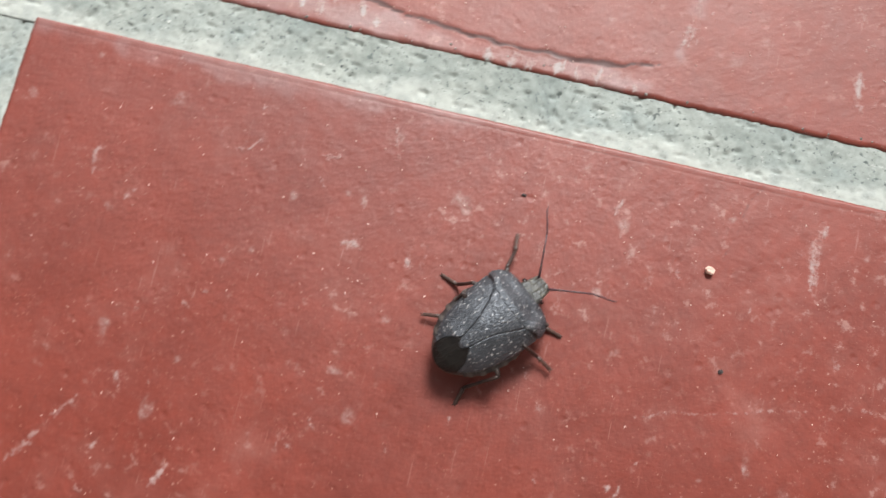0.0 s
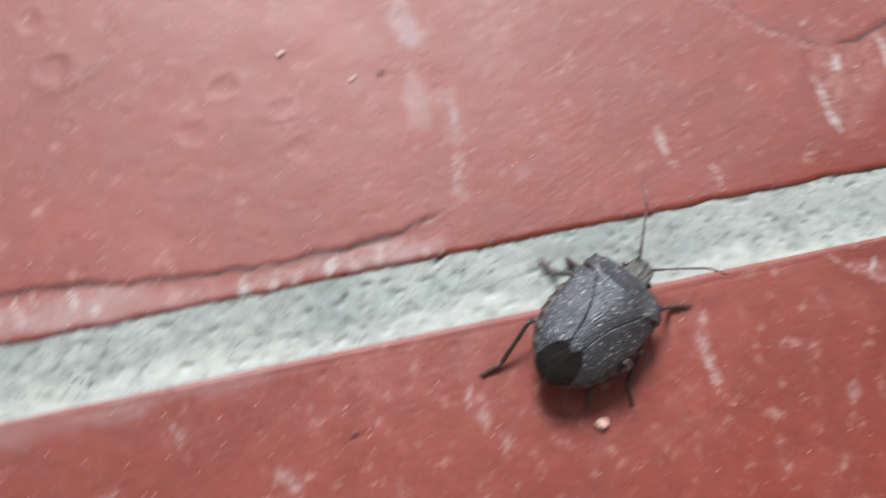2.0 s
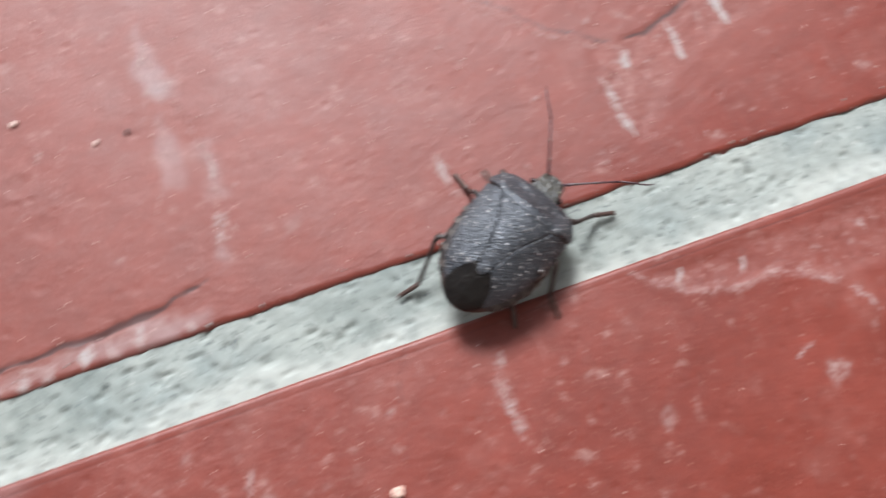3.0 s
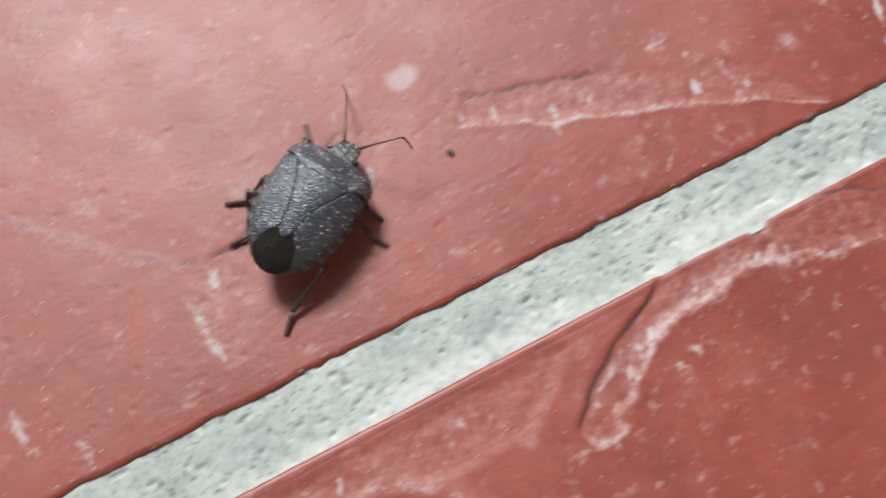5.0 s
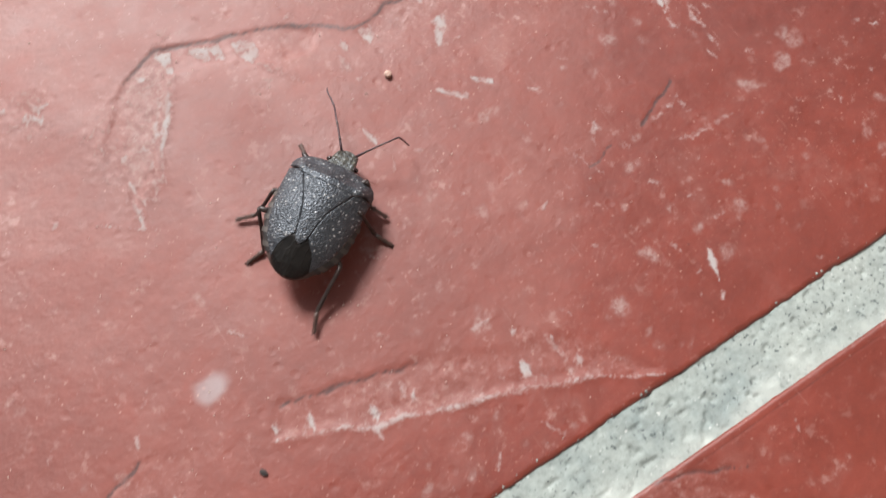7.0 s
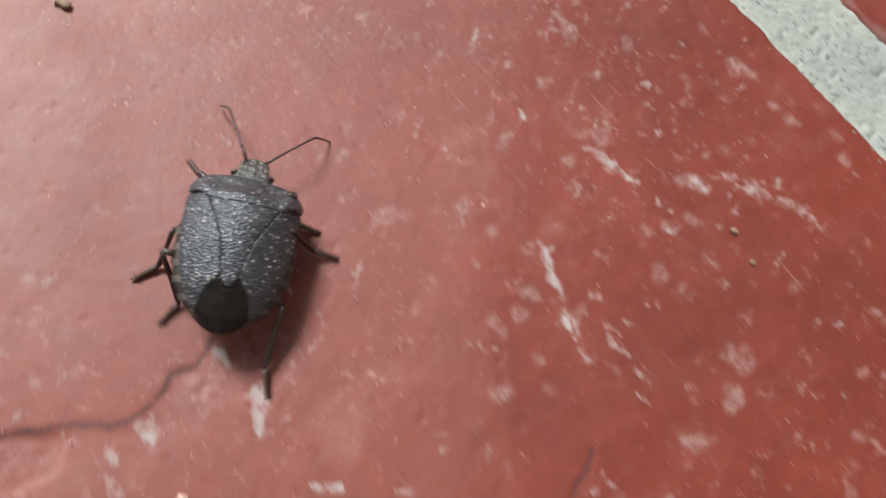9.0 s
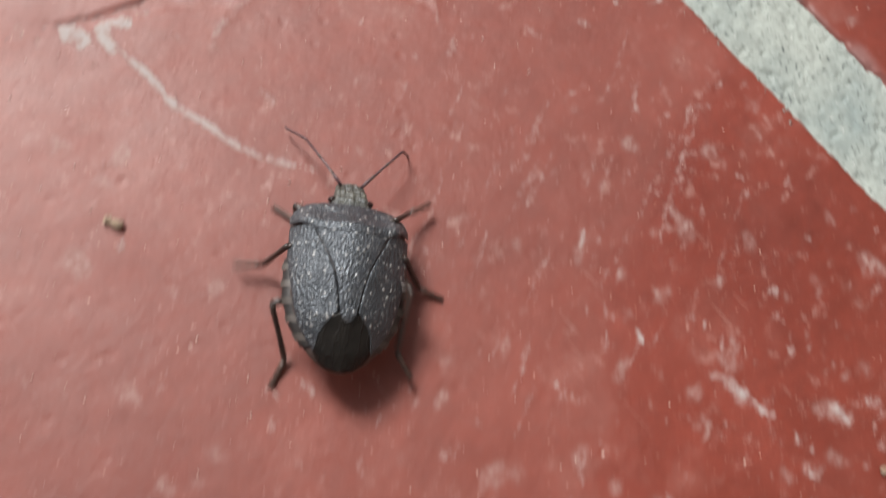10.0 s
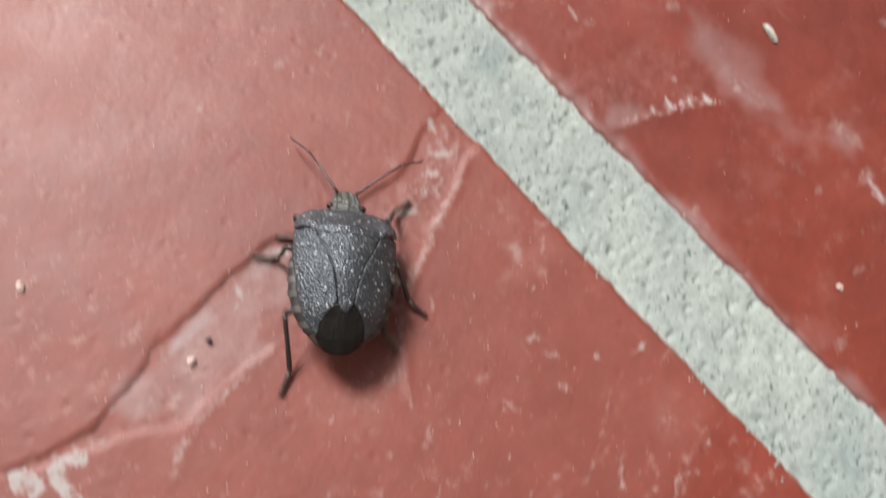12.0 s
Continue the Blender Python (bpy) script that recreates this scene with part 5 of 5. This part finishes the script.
def build_bug():
    bug = new("stink_bug")
    tagged(bug, "grey-brown speckled stink bug walking over red tiles", "insect")
    # abdomen and belly: closed shell under the plates
    ys = np.concatenate([np.linspace(-7.6, -6, 10), np.linspace(-5.6, 5.3, 30)])
    sides = 28
    v, f = [], []
    for y in ys:
        a = float(curve(y, WIDE)) * (0.985 if y < 3 else 0.97)
        ze, crown = float(curve(y, EDGE)), float(curve(y, CROWN))
        deep = float(curve(y, [(-7.85, 0.15), (-6, 1.3), (-3, 2.4), (2, 2.6), (5.3, 1.5)]))
        for s in range(sides):
            t = 2 * math.pi * s / sides
            cz = math.sin(t)
            v.append((a * math.cos(t) * MM, y * MM, (ze - 0.12 + (max(0.0, 1 - abs(math.cos(t)) ** 1.75) ** 0.74 * crown * 0.9 if cz > 0 else cz * deep)) * MM))
    n = len(ys)
    for i in range(n - 1):
        for s in range(sides):
            f.append((i * sides + s, (i + 1) * sides + s, (i + 1) * sides + (s + 1) % sides, i * sides + (s + 1) % sides))
    f.append(tuple(range(sides)))
    f.append(tuple((n - 1) * sides + s for s in range(sides))[::-1])
    mesh_ob("abdomen", v, f, BELLY, bug, label="dark brown abdomen and belly")
    # connexivum: banded rim of the abdomen, one plate for each segment
    for side in (-1, 1):
        for k in range(5):
            y0, y1 = 0.4 - k * 1.28, 0.4 - (k + 1) * 1.28
            for b, mat in ((0, DARK), (1, PALE), (2, DARK)):
                c0, c1 = y0 + (y1 - y0) * (0, 0.3, 0.7)[b], y0 + (y1 - y0) * (0.3, 0.7, 1.0)[b]
                vv, ff = [], []
                for yy in np.linspace(c0, c1, 4):
                    a = float(curve(yy, WIDE))
                    inner = max(a - 0.75, 0.05)
                    for q in (0, 0.5, 0.85, 1.0):
                        x = inner + (a + (0.2 if b == 1 else 0.1) - inner) * q
                        z = float(curve(yy, EDGE)) + 0.55 * (1 - q) ** 0.7 + (0.05 if b == 1 else 0.02) - 0.10 * (q > 0.9)
                        vv.append((side * x * MM, yy * MM, z * MM))
                for i in range(3):
                    for q in range(3):
                        face = (i * 4 + q, i * 4 + q + 1, (i + 1) * 4 + q + 1, (i + 1) * 4 + q)
                        ff.append(face if side < 0 else face[::-1])
                mesh_ob("rim_plate", vv, ff, mat, bug)
    patch("pronotum", pronotum_shape, 0.17, COLLAR, bug, 64, 0.2, "speckled grey pronotum")
    scut = [(2.75, 2.85), (1.7, 2.42), (0.5, 1.82), (-0.7, 1.27), (-1.9, 0.94), (-3.0, 0.76), (-3.8, 0.6), (-4.25, 0.36), (-4.45, 0.06)]
    patch("scutellum", [(y, -w, w) for y, w in scut][::-1], 0.09, SCUT, bug, 64, 0.09, "grey triangular scutellum with a pale tip", 0.035)
    inner = [(2.75, 2.90), (1.7, 2.47), (0.5, 1.87), (-0.7, 1.32), (-1.9, 0.99), (-3.0, 0.81), (-3.7, 0.73), (-4.15, 1.1), (-4.6, 1.5), (-5.2, 1.83), (-6.3, 2.06)]
    for side in (-1, 1):
        rows = []
        for y, xi in inner[::-1]:
            out = float(curve(y, WIDE)) - (0.05 if y > 0.5 else 0.05 + 0.4 * min(1, (0.5 - y) / 2.5))
            out = max(out, xi + 0.04)
            rows.append((y, -out, -xi) if side < 0 else (y, xi, out))
        patch("wing_case", rows, 0.05, SHELL, bug, 64, 0.06, "leathery speckled grey forewing", 0.05)
    mem = [(-7.6, 0.38), (-7.42, 1.0), (-6.95, 1.65), (-6.3, 2.08), (-5.5, 2.06), (-4.7, 1.85), (-4.15, 1.25), (-3.7, 0.5)]
    patch("membrane", [(y, -w, w) for y, w in mem], -0.01, MEMBRANE, bug, 40, 0.12, "dark glossy wing membrane")
    # head with furrows between its lobes
    hy = np.linspace(4.9, 7.75, 22)
    hv, hf = [], []
    for y in hy:
        w = float(curve(y, [(4.9, 1.5), (5.6, 1.5), (6.2, 1.36), (6.8, 1.24), (7.4, 1.14), (7.62, 1.0), (7.75, 0.6)]))
        zc = float(curve(y, [(4.9, 4.35), (6.0, 4.1), (7.0, 3.55), (7.75, 3.0)]))
        for s in range(44):
            t = 2 * math.pi * s / 44
            x = w * math.cos(t)
            groove = sum(d * math.exp(-((abs(x) - g) / 0.10) ** 2) for g, d in ((0.0, 0.08), (0.38, 0.26), (0.78, 0.18))) if math.sin(t) > 0 else 0
            top = 0.55 if y < 7.3 else 0.35
            hv.append((x * MM, y * MM, (zc - 0.35 + (top if math.sin(t) > 0 else 0.8) * math.sin(t) - groove * min(1, (7.8 - y) / 0.4) + 0.05 * math.sin(y * 9 + x * 3)) * MM))
    for i in range(len(hy) - 1):
        for s in range(44):
            hf.append((i * 44 + s, i * 44 + (s + 1) % 44, (i + 1) * 44 + (s + 1) % 44, (i + 1) * 44 + s))
    hf.append(tuple(range(44))[::-1])
    hf.append(tuple((len(hy) - 1) * 44 + s for s in range(44)))
    head = mesh_ob("head", hv, hf, HEADSHELL, bug, label="small furrowed grey head")
    for side in (-1, 1):
        bm = bmesh.new()
        bmesh.ops.create_uvsphere(bm, u_segments=14, v_segments=10, radius=0.33 * MM)
        for q in bm.verts:
            q.co = Vector((q.co.x * 1.15, q.co.y * 0.9, q.co.z)) + Vector((side * 1.42, 5.85, 3.75)) * MM
        part("eye", bm, EYE, head, "round dark eye")
    return bug


BUG = build_bug()


def antenna(side):
    """Feeler along +y from its root: three stout joints, and a thinner whip of two more that bends at its own hinge."""
    pts = [(0, 0, 0), (0, 0.7, 0.06), (0, 1.3, 0.1), (0, 2.9, 0.14), (0, 5.0, 0)]
    ob = part("antenna", tube(bmesh.new(), pts, [0.13, 0.15, 0.105, 0.09, 0.1]), ANTENNA, BUG, "thin jointed antenna")
    for y in (1.3, 3.0):
        part("joint", tube(bmesh.new(), [(0, y - 0.12, 0.11), (0, y + 0.2, 0.12)], [0.115, 0.11]), PALE, ob)
    pts = [(0, 0, 0), (0, 0.35, 0.03), (side * 0.06, 1.6, 0.06), (side * 0.12, 1.75, 0.05), (side * 0.14, 2.6, 0.02), (0, 3.2, -0.05)]
    whip = part("whip", tube(bmesh.new(), pts, [0.085, 0.105, 0.09, 0.075, 0.09, 0.03]), ANTENNA, ob, "tapering end of the antenna")
    return ob, whip


ANTENNAE = [antenna(-1), antenna(1)]

# hip place, femur, tibia, tarsus lengths, mean foot place
LEGS = {
    "front": ((1.5, 3.7, 2.6), 3.1, 3.3, 2.1, (5.9, 6.3)),
    "middle": ((1.7, 1.3, 2.5), 3.6, 4.0, 2.1, (7.8, -0.2)),
    "hind": ((1.6, -1.4, 2.5), 4.3, 5.2, 2.1, (4.8, -7.9)),
}


def build_leg(side, which):
    hip, lf, lt, ls, _ = LEGS[which]
    leg = part("leg", tube(bmesh.new(), [(0, 0, 0), (lf * 0.3, 0, 0.05), (lf * 0.75, 0, 0.05), (lf, 0, 0)], [0.22, 0.35, 0.33, 0.25]), LEG, BUG, which + " leg, dark brown, jointed")
    tibia = part("tibia", tube(bmesh.new(), [(0, 0, 0), (lt * 0.12, 0, 0.06), (lt * 0.5, 0, 0.0), (lt * 0.9, 0, 0), (lt, 0, 0)], [0.23, 0.215, 0.20, 0.235, 0.19], 8), LEG, leg)
    bm = tube(bmesh.new(), [(0, 0, 0), (ls * 0.3, 0, -0.02), (ls * 0.34, 0, -0.02), (ls * 0.62, 0, -0.04), (ls * 0.66, 0, -0.04), (ls * 0.95, 0, 0), (ls, 0, 0.02)], [0.20, 0.27, 0.19, 0.25, 0.18, 0.26, 0.14], 8)
    for s in (-1, 1):
        tube(bm, [(ls * 0.95, 0, 0), (ls + 0.2, s * 0.16, -0.05), (ls + 0.3, s * 0.2, -0.15)], [0.09, 0.07, 0.02], 5)
    return leg, tibia, part("tarsus", bm, TARSUS, leg)


LEG_SET = [(side, which, build_leg(side, which)) for side in (-1, 1) for which in LEGS]


# ---- grit lying on the floor ----
def stone(name, x, y, size, mat, label, seed, stretch=(1, 1, 0.8), turn=0.0, z=0.0, category="grit", group=""):
    bm = bmesh.new()
    bmesh.ops.create_icosphere(bm, subdivisions=2, radius=size * MM)
    rnd = random.Random(seed)
    off = Vector((rnd.random() * 50, rnd.random() * 50, 0))
    for q in bm.verts:
        d = q.co / (size * MM)
        q.co = q.co * (0.85 + 0.4 * noise.noise(d * 1.3 + off) + 0.15 * noise.noise(d * 4 + off))
        q.co = Vector((q.co.x * stretch[0], q.co.y * stretch[1], q.co.z * stretch[2]))
    me = bpy.data.meshes.new(name)
    bm.to_mesh(me)
    bm.free()
    me.materials.append(mat)
    ob = new(name, me)
    ob.matrix_basis = pose(x * MM, y * MM, (z + size * stretch[2] * 0.7) * MM, 0, 0, turn)
    return tagged(ob, label, category, group)


stone("pebble", 21.3, -11.9, 0.62, PINK, "tiny pinkish pebble lying on a red tile", 1, category="pebble", group="pebbles on the tiles")
stone("pebble", 114.2, 51.5, 0.5, PINK, "tiny tan pebble on the cracked tile", 2, category="pebble", group="pebbles on the tiles")
for k, (x, y, s) in enumerate(((-1.5, -8.1, 0.28), (24.7, -23.0, 0.34), (7.9, 27.6, 0.3), (81.9, 20.6, 0.42), (153.4, 109.9, 0.3), (127.2, 58.2, 0.16), (160.8, 106.0, 0.28))):
    stone("crumb", x, y, s, BLACKGRIT, "tiny dark crumb lying on a red tile", 10 + k, (1.2, 0.8, 0.5), 40 * k, category="crumb", group="dark crumbs on the tiles")
for k, (x, y, s) in enumerate(((-1.9, 31.8, 0.36), (4.9, 27.5, 0.28), (203.7, 74.5, 0.36), (151.2, 109.4, 0.33), (144.5, 123.4, 0.4))):
    stone("grain", x, y, s, SPECK, "tiny pale grain of sand on a red tile", 30 + k, (1.2, 0.9, 0.6), 60 * k, category="grain", group="pale grains on the tiles")
for k, (x, y, s) in enumerate(((166.0, 40.4, 0.4), (165.2, 37.1, 0.34), (129.7, 93.4, 0.6), (129.3, 94.1, 0.45))):
    stone("crumb", x, y, s, BROWNGRIT, "small brown crumb of soil on the cracked tile", 50 + k, (1.1, 0.8, 0.7), 70 * k, category="crumb", group="soil crumbs on the cracked tile")
stone("pellet", 221.6, 98.7, 0.5, GREYGRIT, "small grey-green pellet on a red tile", 63, (0.9, 2.9, 0.85), -14, category="pellet")


def sand(n, seed):
    """Sand grains too many to count."""
    rnd = np.random.RandomState(seed)
    v, f = [], []
    shape = [(1, 0, 0), (0, 1, 0), (-1, 0, 0), (0, -1, 0), (0, 0, 1)]
    for _ in range(n):
        if rnd.rand() < 0.04:
            x, y = rnd.uniform(197, 245), rnd.uniform(50, 120)
        else:
            t = rnd.rand()
            x, y = -50 + 235 * t + rnd.normal(0, 20), -30 + 150 * t + rnd.normal(0, 32)
        if -0.6 < y < 7.6 or 184.8 < x < 196.8 or x < -63 or not -60 < y < 140:
            continue
        s = 0.05 + 0.09 * rnd.rand() ** 2
        a = rnd.rand() * 6.3
        n0 = len(v)
        for px, py, pz in shape:
            j = 0.7 + 0.6 * rnd.rand()
            v.append(((x + s * j * (px * math.cos(a) - 0.7 * py * math.sin(a))) * MM, (y + s * j * (px * math.sin(a) + 0.7 * py * math.cos(a))) * MM, (0.02 + s * pz * 0.8) * MM))
        f += [(n0, n0 + 1, n0 + 4), (n0 + 1, n0 + 2, n0 + 4), (n0 + 2, n0 + 3, n0 + 4), (n0 + 3, n0, n0 + 4)]
    ob = mesh_ob("sand", v, f, SPECK, smooth=False)
    return tagged(ob, "fine pale sand grains scattered over the tiles", "sand", kind="stuff")


sand(1700, 4)


def joint_crumbs(n, seed):
    """Cement crumbs caught along the ragged rim of the cracked tile."""
    rnd = np.random.RandomState(seed)
    v, f = [], []
    shape = [(1, 0, 0), (0, 1, 0), (-1, 0, 0), (0, -1, 0), (0, 0, 1)]
    along = 0.0
    for k in range(1, n):
        along, off = rnd.uniform(-50, 165) if k % 4 else along + rnd.normal(0, 0.8), abs(rnd.normal(0, 0.6))
        x, y = (along, JY + 0.1 + off) if k % 3 else (TX1 - 0.1 - off, 20 + (along + 50) * 0.5)
        s, a, n0 = 0.05 + 0.24 * rnd.rand() ** 3, rnd.rand() * 6.3, len(v)
        for px, py, pz in shape:
            j = 0.7 + 0.6 * rnd.rand()
            v.append(((x + s * j * (px * math.cos(a) - 0.8 * py * math.sin(a))) * MM, (y + s * j * (px * math.sin(a) + 0.8 * py * math.cos(a))) * MM, (-0.06 + s * pz) * MM))
        f += [(n0, n0 + 1, n0 + 4), (n0 + 1, n0 + 2, n0 + 4), (n0 + 2, n0 + 3, n0 + 4), (n0 + 3, n0, n0 + 4)]
    ob = mesh_ob("cement_crumbs", v, f, GROUT, smooth=False)
    return tagged(ob, "pale cement crumbs along the tile rim", "crumbs", kind="stuff")


joint_crumbs(240, 9)

# ---- what moves ----
BODY_ROWS = [
    (0.0, -2.05, -23.85, -39.6), (0.5, 4.32, -16.9, -40.5), (1.0, 10.45, -11.27, -43.7), (1.5, 16.53, -7.25, -49.3), (2.0, 22.64, -2.64, -55.2),
    (2.5, 29.79, 1.15, -57.4), (3.0, 37.43, 5.2, -58.6), (5.0, 66.74, 20.68, -58.4), (5.5, 74.8, 25.61, -58.9), (6.0, 83.31, 29.8, -58.1),
    (6.5, 91.32, 34.96, -57.2), (7.0, 98.94, 39.74, -55.2), (7.5, 106.59, 45.5, -53.4), (9.5, 134.83, 71.88, -43.4), (10.0, 140.52, 79.11, -41.5),
    (10.5, 146.49, 86.09, -41.4), (11.0, 152.28, 93.48, -41.6), (11.5, 159.12, 100.59, -41.5), (12.0, 165.45, 106.81, -43.6),
]
# moments at which the left hind foot leaves the floor
LIFTS = [-0.62, -0.11, 0.41, 0.89, 1.46, 2.03, 2.58, 3.1, 3.65, 4.2, 4.74, 5.27, 5.8, 6.25, 6.74, 7.23, 7.72, 8.25, 8.77, 9.235, 9.69, 10.16, 10.64, 11.1, 11.56, 12.04, 12.5]
STRIDE, SWING = 3.3, 0.27


def lean(t):
    """How the body hangs among its legs: a little low, and tipped to its right once it is off the joint."""
    return pose(0, 0, 3.5 * MM, 0, float(np.interp(t, [1.5, 3.0, 5.0, 12.0], [0.0, 4.0, 7.0, 7.0]))) @ pose(0, 0, -4 * MM)


def foot(t, side, which):
    """Foot place in the bug's space, and how high it is lifted."""
    phase = float(np.interp(t, LIFTS, range(len(LIFTS))))
    if (side > 0) != (which == "middle"):
        phase += 0.5
    phase %= 1.0
    x, y = LEGS[which][4]
    spread = 0.5 if which == "hind" else 0.0
    if phase < SWING:
        s = phase / SWING
        s2 = s * s * (3 - 2 * s)
        return side * (x - spread + 2 * spread * s2 + 0.5 * math.sin(math.pi * s)), y - STRIDE + 2 * STRIDE * s2, 1.1 * math.sin(math.pi * s)
    s = (phase - SWING) / (1 - SWING)
    return side * (x + spread - 2 * spread * s), y + STRIDE - 2 * STRIDE * s, 0.0


def frame_of(origin, ahead, up):
    x = ahead.normalized()
    y = up.cross(x).normalized()
    z = x.cross(y)
    return Matrix(((x.x, y.x, z.x, origin.x * MM), (x.y, y.y, z.y, origin.y * MM), (x.z, y.z, z.z, origin.z * MM), (0, 0, 0, 1)))


def leg_poses(t, side, which):
    hip, lf, lt, ls, _ = LEGS[which]
    h = Vector((side * hip[0], hip[1], hip[2]))
    fx, fy, fz = foot(t, side, which)
    tip = lean(t).inverted() @ (Vector((fx, fy, fz + 0.15)) * MM) / MM
    back = Vector((h.x - tip.x, h.y - tip.y, 0)).normalized()
    ankle = tip + back * ls * 0.97 + Vector((0, 0, 0.4))
    d = ankle - h
    span = min(d.length, (lf + lt) * 0.985)
    d = d.normalized() * span
    ankle = h + d
    along = (lf * lf - lt * lt + span * span) / (2 * span)
    rise = math.sqrt(max(lf * lf - along * along, 0.0))
    bend = Vector((side * 0.8, {"front": 0.35, "middle": 0.0, "hind": 0.1}[which], 0.75))
    u = d.normalized()
    out = (bend - u * bend.dot(u)).normalized()
    knee = h + u * along + out * rise
    a = frame_of(h, knee - h, out)
    b = frame_of(knee, ankle - knee, out)
    c = frame_of(ankle, tip - ankle, Vector((0, 0, 1)))
    return a, a.inverted() @ b, a.inverted() @ c


# swing of the feelers: seconds, then turn and lift of the stout joints and of the whip, on the left and on the right
FEELERS = [
    (0.0, 43, 15, 49, 5, 45, 15, 51, -18), (1.0, 42, 15, 48, 10, 47, 15, 53, -50), (1.5, 33, 15, 39, -29, 46, 12, 52, -35),
    (2.0, 36, 15, 42, -11, 46, 8, 52, -25), (2.5, 31, 5, 37, -40, 44, -6, 50, -32), (3.0, 38, 15, 44, 0, 50, 15, 56, 9),
    (5.0, 30, -8, 36, -46, 54, 36, 60, -65), (5.5, 26, -4, 32, -60, 53, 38, 59, -65), (6.0, 31, -12, 37, -24, 47, 32, 53, -62),
    (6.5, 28, -4, 34, -55, 47, 15, 53, -48), (7.0, 34, 0, 40, -20, 46, 24, 52, -60), (7.5, 26, -2, 32, -58, 52, 14, 58, -8),
    (9.5, 29, -6, 35, -48, 42, -2, 48, -58), (10.0, 36, -12, 42, -35, 40, -2, 46, -60), (10.5, 33, -8, 39, -45, 40, 0, 46, -60),
    (11.0, 29, -11, 35, -40, 43, 20, 44, -54), (12.0, 33, -12, 39, -30, 52, 15, 58, -22),
]


def feeler_poses(side, turn, lift, end_turn, end_lift):
    a = pose(side * 0.8 * MM, 7.4 * MM, 3.3 * MM, lift, 0, -side * turn)
    return a, pose(0, 5.0 * MM, 0) @ (pose(0, 0, 0, lift, 0, -side * turn).inverted() @ pose(0, 0, 0, end_lift, 0, -side * end_turn))


def motions():
    walk(BUG, [(t, pose(x * MM, y * MM, 0, 0, 0, h) @ lean(t)) for t, x, y, h in BODY_ROWS])
    times = [k / 15 for k in range(181)]
    for side, which, parts in LEG_SET:
        rows = [leg_poses(t, side, which) for t in times]
        for k, ob in enumerate(parts):
            walk(ob, [(t, r[k]) for t, r in zip(times, rows)])
    for side, parts in zip((-1, 1), ANTENNAE):
        rows = [(t, feeler_poses(side, *(v[:4] if side < 0 else v[4:]))) for t, *v in FEELERS]
        for k, ob in enumerate(parts):
            walk(ob, [(t, r[k]) for t, r in rows])


motions()
